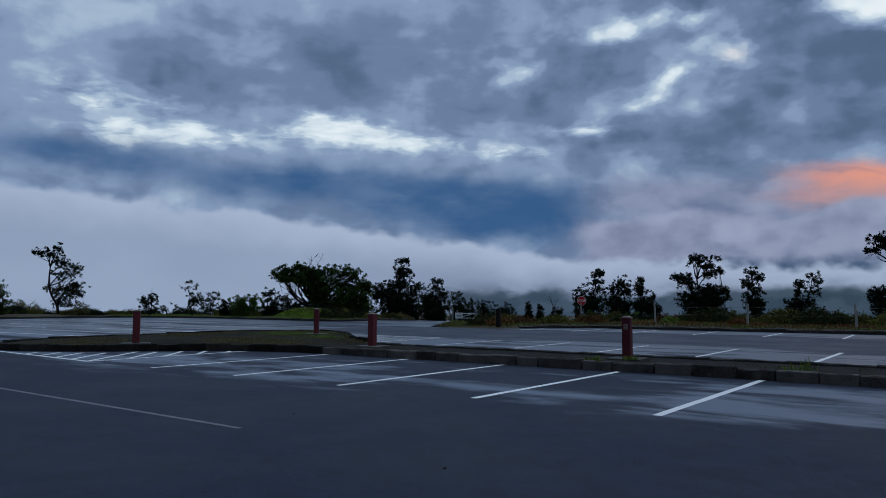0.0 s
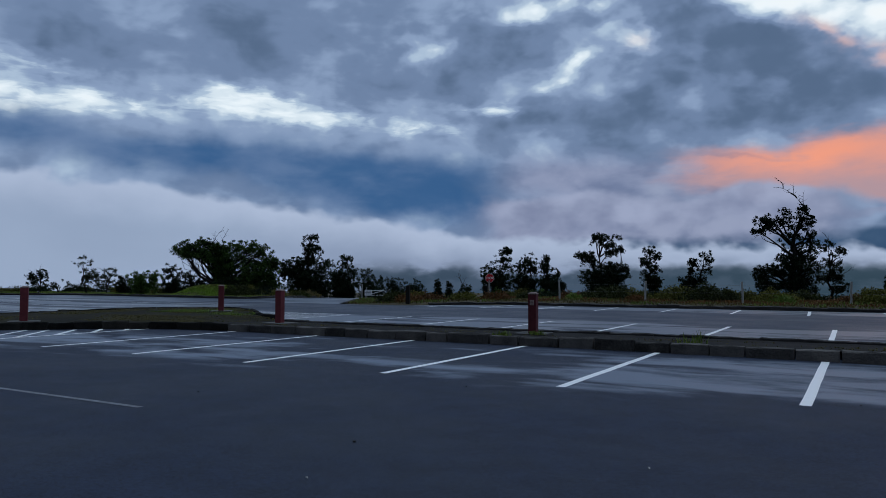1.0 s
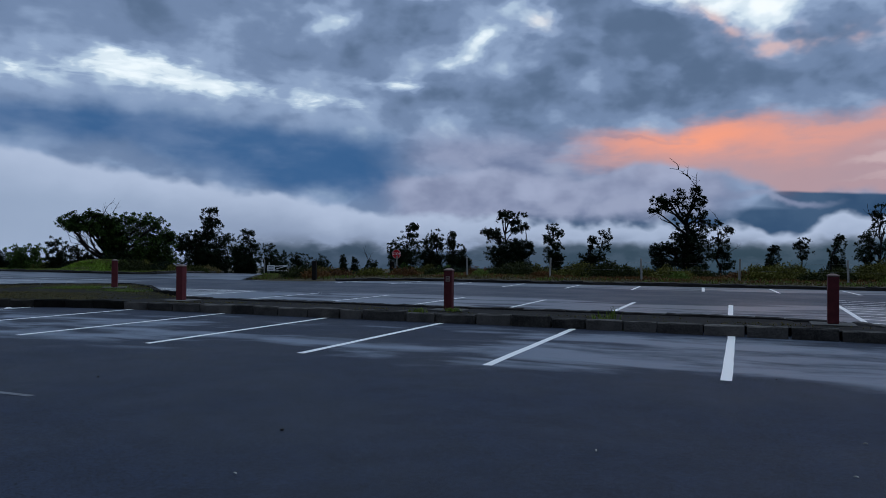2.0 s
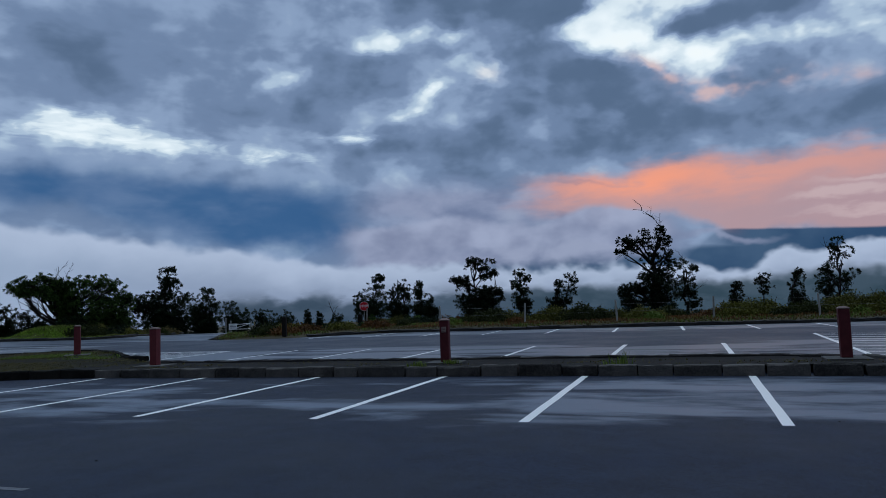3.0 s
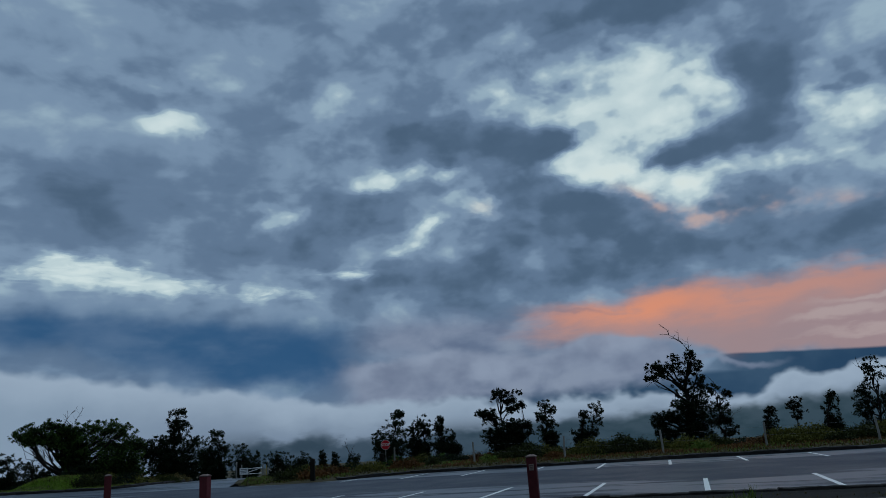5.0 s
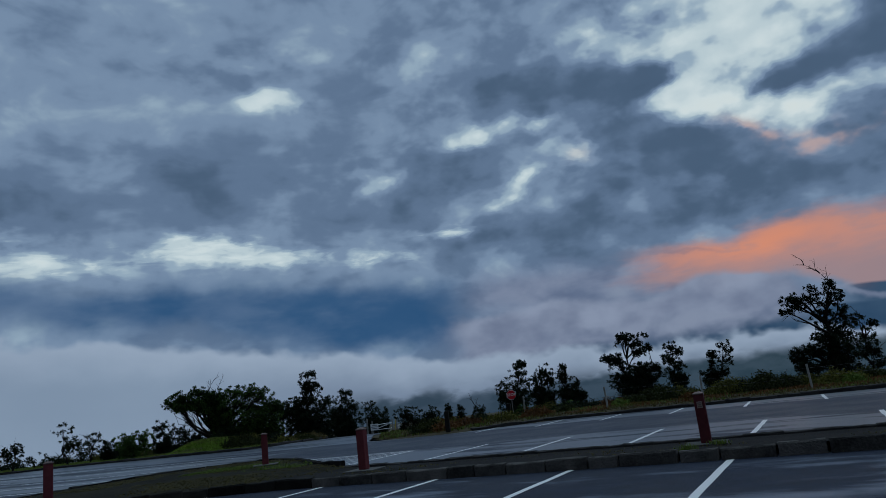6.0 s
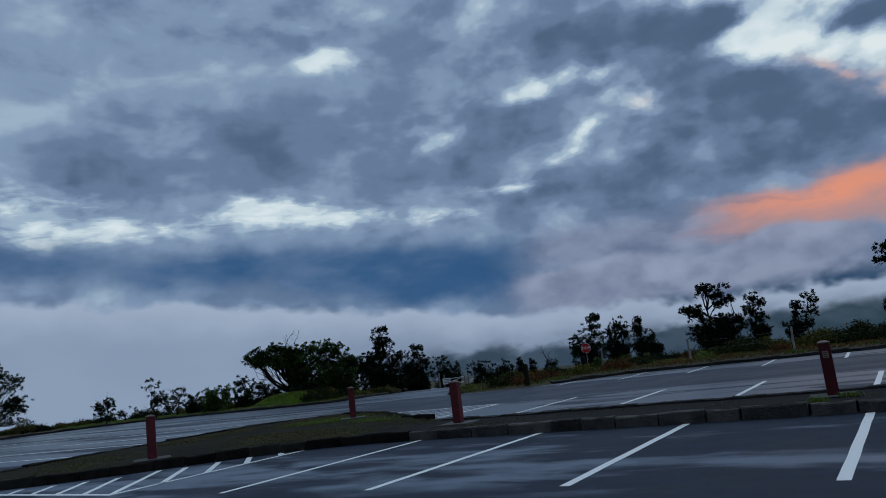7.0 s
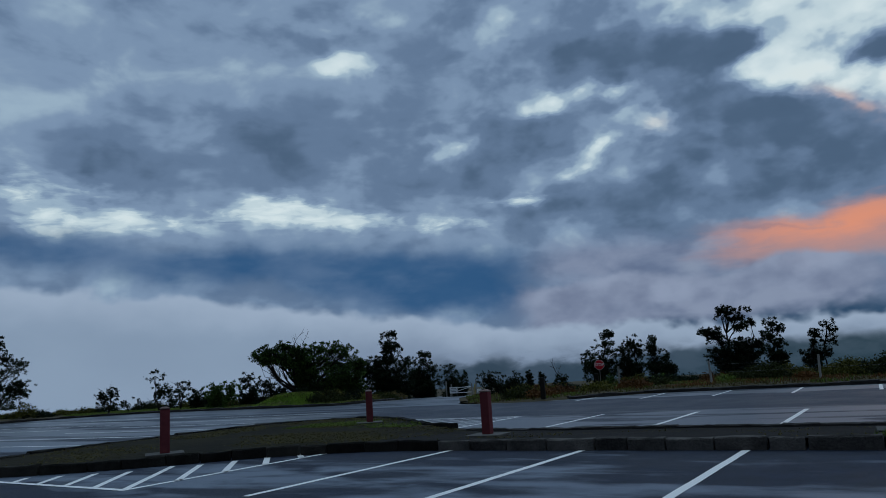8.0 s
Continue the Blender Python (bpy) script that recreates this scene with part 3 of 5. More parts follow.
EDGE_FULL = [(p.x, p.y) for p in smooth_line(LOT_LINE_RIGHT, 1.0)] + [(p.x, p.y) for p in smooth_line(LOT_LINE_LEFT, 1.0)] + [(70, -70)]


EDGE_A = np.array(EDGE_FULL)
EDGE_D = np.roll(EDGE_A, -1, axis=0) - EDGE_A
EDGE_L = (EDGE_D ** 2).sum(1) + 1e-9


def lot_gap(x, y):
    """Metres outside the asphalt's edge; negative on the asphalt."""
    off = np.array((x, y)) - EDGE_A
    t = np.clip((off * EDGE_D).sum(1) / EDGE_L, 0, 1)
    best = math.sqrt((((off - t[:, None] * EDGE_D) ** 2).sum(1)).min())
    ends = EDGE_A[:, 1] + EDGE_D[:, 1]
    cross = (EDGE_A[:, 1] > y) != (ends > y)
    where = EDGE_A[:, 0] + (y - EDGE_A[:, 1]) / np.where(EDGE_D[:, 1] == 0, 1, EDGE_D[:, 1]) * EDGE_D[:, 0]
    return -best if (cross & (x < where)).sum() % 2 else best


def lot_fall(y):
    """How far the land has dropped behind the car park."""
    return 0.028 * min(90.0, max(0.0, y - 28.0))


def ground_height(x, y):
    gap = lot_gap(x, y) if -60 < x < 72 and -72 < y < 64 else 20.0
    if gap < 0:
        return -0.10 - lot_fall(y)
    z = 0.16 * min(1.0, gap / 0.8) + 0.10 * min(1.0, gap / 6.0)
    z += 0.10 * min(1.0, gap / 3.0) * noise.noise((x * 0.16, y * 0.16, 3.1))
    if y > 18:
        z *= 0.22 + 0.78 * max(0.0, min(1.0, (x + 18.0) / 4.5))
    z += 0.78 * math.exp(-(((x + 37.8) / 2.4) ** 4 + ((y - 27.6) / 2.0) ** 4)) - lot_fall(y)
    r = math.hypot(x + 8, y - 5)
    return z - 0.03 * max(0.0, r - 72) if r < 1500 else z - 0.03 * 1428 - 0.012 * (r - 1500)


def axis_steps(lo, hi, fine_lo, fine_hi, step):
    mid = list(np.arange(fine_lo, fine_hi + 1e-6, step))
    out, d, v = [], step, fine_hi
    while v < hi:
        d *= 1.35
        v += d
        out.append(min(v, hi))
    back_side, d, v = [], step, fine_lo
    while v > lo:
        d *= 1.35
        v -= d
        back_side.append(max(v, lo))
    return back_side[::-1] + mid + out


def build_ground():
    xs, ys = axis_steps(-4200, 4200, -66, 40, 1.0), axis_steps(-4200, 4200, 16, 62, 1.0)
    verts = [(x, y, ground_height(x, y)) for y in ys for x in xs]
    n = len(xs)
    faces = [(j * n + i, j * n + i + 1, (j + 1) * n + i + 1, (j + 1) * n + i) for j in range(len(ys) - 1) for i in range(n - 1)]
    ob = soup("ground", verts, faces, EARTH, smooth=True)
    tagged(ob, "dull green and brown moorland ground around the car park", "ground", kind="structure")


build_ground()
bm = bmesh.new()
bm.faces.new([bm.verts.new((x, y, 0.0)) for x, y in EDGE_FULL])
bmesh.ops.triangulate(bm, faces=bm.faces[:])
bmesh.ops.bisect_plane(bm, geom=bm.verts[:] + bm.edges[:] + bm.faces[:], plane_co=(0, 28, 0), plane_no=(0, 1, 0))
for v in bm.verts:
    v.co.z = -lot_fall(v.co.y)
tagged(mesh_object("road", bm, ASPHALT), "dark damp asphalt of a car park, its wet streaks partly painted sky sheen", "asphalt", kind="structure")


def kerb_template(name, mat, seed, jitter):
    """A unit kerb stone, 1 m long, 1 m deep and 1 m high about its base, with worn edges."""
    rng = random.Random(seed)
    bm = bmesh.new()
    bmesh.ops.create_cube(bm, size=1.0, matrix=pose(0, 0, 0.5))
    long = [e for e in bm.edges if abs(e.verts[0].co.x - e.verts[1].co.x) > 0.5]
    bmesh.ops.subdivide_edges(bm, edges=long, cuts=2)
    top = [e for e in bm.edges if all(v.co.z > 0.9 for v in e.verts) and all(abs(v.co.y) > 0.4 for v in e.verts) and abs(e.verts[0].co.x - e.verts[1].co.x) > 0.1]
    bmesh.ops.bevel(bm, geom=top, offset=0.09, segments=1, affect="EDGES", profile=0.5)
    for v in bm.verts:
        if v.co.z > 0.1:
            v.co += Vector((rng.uniform(-0.2, 0.2), rng.uniform(-1, 1), rng.uniform(-1, 1))) * jitter
    me = bpy.data.meshes.new(name)
    bm.to_mesh(me)
    bm.free()
    me.materials.append(mat)
    return me


def lay_stones(line, parent, templates, lengths, depth, height, seed, name="kerb_stone", gap=0.02, rough=0.01):
    """Stones end to end along a line of the plan."""
    rng, k = random.Random(seed), 0
    while k < len(line) - 1:
        want, j = rng.uniform(*lengths), k + 1
        while j < len(line) - 1 and (line[j] - line[k]).length < want:
            j += 1
        a, b = line[k], line[j]
        d, mid = b - a, (a + b) / 2
        high = height(mid) if callable(height) else height
        ob = new(name, rng.choice(templates))
        ob.parent = parent
        inward = Vector((d.y, -d.x, 0)).normalized()
        ob.matrix_basis = Matrix.Translation(mid + inward * (depth / 2 + rng.uniform(-rough, rough)) - Vector((0, 0, 0.05 + lot_fall(mid.y)))) @ pose(0, 0, 0, 0, 0, math.degrees(math.atan2(d.y, d.x)) + rng.uniform(-0.6, 0.6)) @ Matrix.Diagonal((max(0.1, d.length - gap * rng.uniform(0.6, 2.0)), depth, high + 0.05 + rng.uniform(-rough, rough), 1))
        k = j


# the planted island between the two rows of stalls
island_outline = smooth_line(ISLAND_LINE, 0.1)

def island_height(x, y):
    across = max(0.0, min(1.0, (y - 0.2) / 2.6)) * max(0.0, min(1.0, (x + 11.5) / 1.5))
    return 0.165 - 0.125 * across + 0.012 * noise.noise((x * 0.9, y * 0.9, 7.7))


def build_island():
    """Soil inside the kerb: a strip mesh whose rows follow the outline's width."""
    outline = [(p.x, p.y) for p in island_outline]
    verts, faces, index = [], [], {}
    step = 0.3
    for i, x in enumerate(np.arange(-19.8, 9.0, step)):
        for j, y in enumerate(np.arange(-5.0, 8.8, step)):
            index[i, j] = len(verts)
            verts.append((x, y, island_height(x, y)))
    keep = {k: lot_inside(verts[v][0], verts[v][1], outline) for k, v in index.items()}
    for (i, j), v in index.items():
        quad = [(i, j), (i + 1, j), (i + 1, j + 1), (i, j + 1)]
        if all(q in index and keep[q] for q in quad):
            faces.append([index[q] for q in quad])
    used = sorted({v for f in faces for v in f})
    back_to = {v: n for n, v in enumerate(used)}
    ob = soup("island_ground", [verts[v] for v in used], [[back_to[v] for v in f] for f in faces], CINDER, smooth=True)
    ob.data.materials.append(SOD)
    for p in ob.data.polygons:
        p.material_index = int(p.center.x < -10.6 + 1.2 * noise.noise((p.center.x * 0.6, p.center.y * 0.6, 4.4)))
    return tagged(ob, "dark cinder soil filling the kerbed parking island", "soil", kind="structure")


build_island()

# road paint
NEAR_X = [-10.96 + 2.74 * k for k in range(8)]
FAR_X = [-11.1 + 2.8 * k for k in range(8)]


def stripe(ax, ay, bx, by, width=0.126, mat=PAINT, label="white painted stall line, slightly worn", z=0.004):
    d = math.hypot(bx - ax, by - ay)
    bm = bmesh.new()
    n = max(1, int(d / 0.6))
    side = []
    for k in range(n + 1):
        t = k / n
        wob = 0.004 * math.sin(k * 2.3 + ax)
        px, py = ax + (bx - ax) * t, ay + (by - ay) * t
        ux, uy = -(by - ay) / d * width / 2, (bx - ax) / d * width / 2
        side.append([bm.verts.new((px + ux + wob, py + uy, z)), bm.verts.new((px - ux + wob, py - uy, z))])
    for a, b in zip(side, side[1:]):
        bm.faces.new((a[1], b[1], b[0], a[0]))
    ob = mesh_object("stall_line", bm, mat)
    return tagged(ob, label, "road marking", "painted stall lines", "structure")


NEAR_X[6] += 0.10
for x in NEAR_X[:7]:
    stripe(x, -0.03 - 0.15 * (x > 4), x - 0.18, -5.35)
for x in FAR_X[:7]:
    stripe(x - 0.05, 3.75, x + 0.08, 8.97)
for k in range(-3, 6):
    stripe(-3.85 + 2.92 * k, 17.95, -3.9 + 2.92 * k, 22.4)
# hatched corners beside the rounded island ends
stripe(-11.14, -5.3, -17.2, -4.95, label="white painted edge of a hatched corner", z=0.008)
for k in range(1, 6):
    y0 = -5.3 + 0.98 * k
    reach = min(2.9, 2.9 - 0.52 * k)
    stripe(-11.12 + 0.03 * k, y0, -11.12 - 0.66 * reach, y0 + 0.77 * reach, label="white diagonal stroke of a hatched corner")
stripe(-11.14, -5.3, -13.2, -2.75, label="white diagonal stroke of a hatched corner", z=0.006)
for k in range(1, 5):
    x0 = -11.14 - 0.92 * k
    reach = 2.7 - 0.52 * k
    stripe(x0, -5.25 + 0.06 * k, x0 - 0.66 * reach, -5.25 + 0.06 * k + 0.77 * reach, label="white diagonal stroke of a hatched corner")
stripe(-11.1, 8.95, -16.5, 8.75, label="white painted edge of a hatched corner", z=0.008)
for k in range(6):
    y0 = 8.9 - 0.95 * k
    reach = 3.3 - 0.55 * k
    stripe(-11.1, y0, -11.1 - 0.66 * reach, y0 - 0.77 * reach, 0.10, label="white diagonal stroke of a hatched corner")
for k, reach in enumerate((2.6, 1.9, 1.2, 0.7)):
    x0 = -12.05 - 0.95 * k
    stripe(x0, 8.88 - 0.03 * k, x0 - 0.66 * reach, 8.88 - 0.03 * k - 0.77 * reach, 0.10, label="white diagonal stroke of a hatched corner")
stripe(8.38, 3.3, 9.0, 13.4, label="white painted edge of a hatched corner", z=0.008)
stripe(9.0, 13.45, 16.0, 10.4, label="white painted edge of a hatched corner", z=0.008)
for k in range(-3, 8):
    y0 = 5.0 + 1.05 * k
    stripe(8.5 + 0.06 * k if k > -2 else 8.75, y0, 16.0, y0 - 2.6, label="white diagonal stroke of a hatched corner")
for k in range(6):
    stripe(-31.6, 0.6 + 2.75 * k, -22.6 - 0.3 * k, 1.2 + 2.75 * k, 0.15, label="white painted stall line of the farther lot")
for k in range(5):
    stripe(-44.2, 4.4 + 2.75 * k, -35.2, 5.2 + 2.75 * k, 0.15, label="white painted stall line of the farther lot")
for k in range(4):
    stripe(-54.0, 6.2 + 2.75 * k, -48.8, 7.2 + 2.75 * k, 0.15, label="white painted stall line of the farther lot")
stripe(-16.0, -8.75, -0.9, -9.0, 0.075, OLD_PAINT, "faint worn pale line along the asphalt")


# a pale concrete apron where the side track leaves the lot
bm = bmesh.new()
apron = [bm.verts.new((x, y, 0.012 - lot_fall(y))) for x, y in ((-30.5, 28.1), (-26.3, 29.6), (-27.6, 33.4), (-31.4, 31.4))]
bm.faces.new(apron)
bmesh.ops.extrude_face_region(bm, geom=bm.faces[:])
for v in apron:
    v.co.z -= 0.03
bmesh.ops.recalc_face_normals(bm, faces=bm.faces[:])
tagged(mesh_object("apron", bm, APRON), "pale worn concrete apron at the mouth of a side track", "concrete", kind="structure")


# ---------------------------------------------------------------- bollards
def bollard(x, y, turn, plate, height=0.92):
    z = island_height(x, y)
    root = empty("bollard", x, y, z, turn)
    bm = bmesh.new()
    box(bm, 0, 0, 0.0, 0.78, 0.74, 0.09, 0.012)
    part("base_slab", bm, CONCRETE, root, "thin square concrete slab")
    bm = bmesh.new()
    box(bm, 0, 0, 0.04 + height / 2, 0.198, 0.198, height, 0.018)
    part("post", bm, BOLLARD, root)
    bm = bmesh.new()
    box(bm, 0, 0, 0.04 + height + 0.012, 0.212, 0.212, 0.024, 0.006)
    bmesh.ops.create_cone(bm, cap_ends=True, segments=4, radius1=0.139, radius2=0.06, depth=0.03, matrix=pose(0, 0, 0.04 + height + 0.039, 0, 0, 45))
    part("cap", bm, BOLLARD_CAP, root, "weathered shallow pyramid cap")
    if plate:
        bm = bmesh.new()
        box(bm, 0, -0.102, height - 0.155, 0.10, 0.006, 0.125, 0.002)
        sign = part("label_plate", bm, PLATE, root, "small faded label plate")
        for dz in (0.035, 0.0, -0.035):
            bm = bmesh.new()
            box(bm, 0, -0.106, height - 0.155 + dz, 0.066, 0.003, 0.014)
            part("text_bar", bm, PLATE_BAR, sign)
    return tagged(root, "square red-brown bollard on a thin concrete slab", "bollard", "bollards on the parking island")


for x, y, turn, plate in ((-14.07, -2.28, 54, False), (-14.4, 5.38, 40, False), (-8.4, 1.78, 4, False), (-0.57, 1.78, 3, True), (7.45, 1.6, -3, False)):
    bollard(x, y, turn, plate)


# ---------------------------------------------------------------- trees
SIGHT = Vector((2.5, -13.7))


def leaf_cloud(centres, spread, count, size, rng, flat=0.8):
    """Small pointed leaves, each of two triangles, scattered round some centres."""
    n = len(centres) * count
    c = np.repeat(np.array(centres), count, axis=0)
    p = c + rng.normal(0, 1, (n, 3)) * spread * np.array([1, 1, flat])
    u = rng.normal(0, 1, (n, 3))
    u /= np.linalg.norm(u, axis=1, keepdims=True)
    w = np.cross(u, rng.normal(0, 1, (n, 3)))
    w /= np.linalg.norm(w, axis=1, keepdims=True)
    s = (size * rng.uniform(0.6, 1.35, n))[:, None]
    verts = np.concatenate([p - u * s, p + w * s * 0.45, p + u * s, p - w * s * 0.45], axis=1).reshape(-1, 3)
    faces = np.arange(4 * n).reshape(-1, 4)
    return verts.tolist(), faces.tolist()


def bend(a, b, rng, sag, n=4):
    """A crooked line from a to b."""
    a, b = Vector(a), Vector(b)
    out, length = [], (b - a).length
    off = Vector(rng.normal(0, 1, 3)) * sag * length
    for k in range(n + 1):
        t = k / n
        out.append(a.lerp(b, t) + off * math.sin(math.pi * t) + Vector(rng.normal(0, 1, 3)) * 0.02 * length * (0 < k < n))
    return out


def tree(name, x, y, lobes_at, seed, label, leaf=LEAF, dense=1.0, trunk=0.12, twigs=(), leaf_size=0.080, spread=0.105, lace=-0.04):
    """A tree: a tapered trunk, a limb to each lobe of the crown, twigs to its tufts of leaves, and bare twigs.
    A lobe: metres across the line of sight, height, half width, half height."""
    rng = np.random.default_rng(seed)
    ground_z = ground_height(x, y)
    root = empty(name, x, y, ground_z)
    ahead = (Vector((x, y)) - SIGHT).normalized()
    side, deep = Vector((ahead.y, -ahead.x, 0)), Vector((ahead.x, ahead.y, 0))
    high = max(lobes_at, key=lambda q: q[1])
    tip = side * high[0] * 0.8 + Vector((0, 0, high[1] - ground_z))
    stem = bend((0, 0, -0.15), tip, rng, 0.05, 7)
    wood = bmesh.new()
    tube(wood, stem, [trunk * (1 - 0.85 * k / 7) for k in range(8)], 8)
    centres = []
    if dense > 0.7:
        order = sorted(lobes_at, key=lambda q: q[1])
        joins = []
        for p, q in zip(order, order[1:]):
            if abs(p[0] - q[0]) < p[2] + q[2] + 0.3 and max(p[1], q[1]) - ground_z < 0.55 * (high[1] - ground_z):
                joins.append((0.5 * (p[0] + q[0]), 0.5 * (p[1] + q[1]), 0.44 * (p[2] + q[2]), 0.46 * (p[3] + q[3])))
        low = order[0]
        joins.append((low[0] * 0.7, max(ground_z + 0.35, low[1] - low[3] * 0.8), low[2] * 1.05, low[3] * 0.8))
        lobes_at = list(lobes_at) + joins
    for dx, h, rx, rz in lobes_at:
        upper = h - ground_z > 0.5 * (high[1] - ground_z)
        if upper:
            rx, rz = rx * 0.9, rz * 0.9
        mid = side * dx + deep * rng.uniform(-0.5, 0.5) * rx + Vector((0, 0, h - ground_z))
        want = max(0.15, min(0.85, (mid.z - 0.7 * abs(dx) - 0.3) / max(0.5, tip.z)))
        start = stem[int(want * 7)]
        limb = bend(start, mid, rng, 0.1)
        tube(wood, limb, [trunk * 0.5, trunk * 0.42, trunk * 0.33, trunk * 0.24, trunk * 0.14], 6)
        for k in range(max(5, int(dense * (16 + 70 * rx * rz)))):
            d = rng.normal(0, 1, 3)
            d = d / np.linalg.norm(d) * rng.uniform(0.2, 1.28) ** 0.7
            spot = mid + side * d[0] * rx + deep * d[1] * rx * 0.9 + Vector((0, 0, d[2] * rz))
            if noise.noise((spot.x * 1.5 + seed, spot.y * 1.5, spot.z * 1.9)) < (lace if upper else -0.3):
                continue
            centres.append(tuple(spot))
            if k % 2 == 0:
                tube(wood, bend(limb[2 + k % 3], spot, rng, 0.12, 2), [trunk * 0.13, trunk * 0.09, 0.006], 3)
    part("trunk", wood, BARK, root)
    if twigs:
        for dx0, h0, dx1, h1, r in twigs:
            bare = bmesh.new()
            a = side * dx0 + Vector((0, 0, h0 - ground_z))
            b = side * dx1 + Vector((0, 0, h1 - ground_z))
            line = bend(a, b, rng, 0.07, 5)
            tube(bare, line, [r, r * 0.85, r * 0.7, r * 0.5, r * 0.35, r * 0.15], 4)
            for k in (1, 2, 3, 4):
                out = (b - a) * rng.uniform(0.15, 0.35) + side * rng.uniform(-0.4, 0.4) + deep * rng.uniform(-0.3, 0.3)
                tube(bare, bend(line[k], line[k] + out, rng, 0.1, 2), [r * 0.45, r * 0.3, r * 0.1], 3)
            part("bare_branch", bare, DEAD, root, "leafless grey branch")
    for dx, h, rx, rz in lobes_at:
        if h - rz < 1.6 and dense > 0.7:
            for k in range(int(46 * rx)):
                centres.append(tuple(side * (dx + rng.uniform(-0.8, 0.8) * rx) + deep * rng.uniform(-0.7, 0.7) * rx + Vector((0, 0, rng.uniform(0.05, max(0.3, h - rz - ground_z + 0.3))))))
    verts, faces = leaf_cloud(centres, spread, 26, leaf_size, rng)
    sprigs = []
    for dx, h, rx, rz in lobes_at:
        for k in range(int(7 + 9 * rx)):
            q = rng.uniform(-0.25, 1.25) * math.pi
            out = rng.uniform(0.9, 1.32)
            spot = side * (dx + math.cos(q) * rx * out) + deep * rng.uniform(-0.4, 0.4) * rx + Vector((0, 0, h - ground_z + math.sin(q) * (rz * out + 0.08)))
            sprigs.append(tuple(spot))
            sprigs.append(tuple(spot + Vector((rng.uniform(-0.09, 0.09), rng.uniform(-0.09, 0.09), rng.uniform(-0.03, 0.09)))))
    more, extra = leaf_cloud(sprigs, 0.055, 12, leaf_size * 0.85, rng, 0.9)
    faces += [[v + len(verts) for v in f] for f in extra]
    verts += more
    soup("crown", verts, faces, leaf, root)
    return tagged(root, label, "tree")


def shrub(name, x, y, rx, rz, seed, leaf, label, dense=1.0, category="shrub", leaf_size=0.07):
    """A low shrub: several stems from the ground and a broad uneven mass of leaves."""
    rng = np.random.default_rng(seed)
    root = empty(name, x, y, ground_height(x, y))
    wood, centres = bmesh.new(), []
    for k in range(5):
        q = 2 * math.pi * k / 5 + rng.uniform(-0.4, 0.4)
        end = Vector((math.cos(q) * rx * 0.6, math.sin(q) * rx * 0.6, rz * rng.uniform(0.6, 1.0)))
        tube(wood, bend((0, 0, -0.1), end, rng, 0.1, 3), [0.03, 0.025, 0.018, 0.008], 4)
    for k in range(int(dense * (18 + 40 * rx * rx))):
        q, r = rng.uniform(0, 2 * math.pi), math.sqrt(rng.uniform(0, 1))
        h = rz * (1 - 0.75 * r * r) * (0.7 + 0.5 * noise.noise((x + 2.1 * r * math.cos(q), y + 2.1 * r * math.sin(q), 2.0)))
        centres.append((rx * r * math.cos(q), rx * r * math.sin(q), h * rng.uniform(0.1, 1.0) ** 0.5))
    part("stems", wood, BARK, root)
    verts, faces = leaf_cloud(centres, 0.12, 20, leaf_size, rng)
    soup("foliage", verts, faces, leaf, root)
    return tagged(root, label, category)


DARK_TREE = "dark wind-shaped tree standing beyond the car park"
tree("tree", -65.6, 20.8, [(-1.54, 6.22, 0.8, 0.32), (-0.85, 5.97, 0.64, 0.28), (-0.19, 6.58, 0.36, 0.4), (-0.08, 5.52, 0.56, 0.36), (0.45, 5.15, 0.72, 0.36), (1.27, 4.77, 0.72, 0.32), (1.01, 4.18, 0.72, 0.32), (-0.03, 4.24, 0.56, 0.36), (0.52, 3.39, 0.72, 0.48), (1.75, 2.93, 0.72, 0.28), (1.24, 2.69, 0.72, 0.36), (-0.32, 2.68, 0.88, 0.32), (0.39, 2.14, 0.88, 0.48), (1.61, 2.15, 0.56, 0.28), (0.6, 1.24, 0.96, 0.48)], 101, DARK_TREE, trunk=0.14, dense=0.70)
tree("tree", -61.7, 13.8, [(0.04, 2.19, 0.69, 1.08), (-1.01, 2.19, 0.98, 1.08)], 102, DARK_TREE, leaf=LEAF_LIT)
tree("tree", -49.5, 26.5, [(-0.37, 1.73, 0.44, 0.25), (0.30, 1.88, 0.39, 0.29), (-0.05, 1.10, 0.69, 0.39)], 103, DARK_TREE, twigs=((0.0, 0.8, -0.6, 2.4, 0.025), (0.0, 0.9, 0.5, 2.5, 0.025)), dense=0.6, trunk=0.08)
tree("tree", -54.8, 23.6, [(-0.44, 1.46, 0.39, 0.25), (0.33, 1.76, 0.34, 0.29), (0.13, 0.93, 0.88, 0.44)], 104, DARK_TREE, twigs=((0.0, 0.7, -0.7, 2.2, 0.025), (0.0, 0.7, 0.3, 2.7, 0.025)), dense=0.6, trunk=0.08)
tree("tree", -55.1, 25.7, [(-0.13, 0.82, 0.91, 0.35)], 105, DARK_TREE, dense=0.6, trunk=0.08)
tree("tree", -49.0, 27.9, [(-0.14, 1.10, 0.50, 0.45)], 106, DARK_TREE)
tree("tree", -51.0, 25.7, [(-0.40, 2.81, 0.59, 0.29), (-0.02, 1.83, 0.49, 0.59), (0.22, 1.19, 0.59, 0.49)], 107, DARK_TREE, dense=0.6, trunk=0.08)
tree("tree", -44.9, 26.7, [(-0.54, 1.40, 0.76, 0.47), (0.57, 1.40, 0.66, 0.52)], 108, DARK_TREE, leaf=LEAF_LIT, dense=1.30)
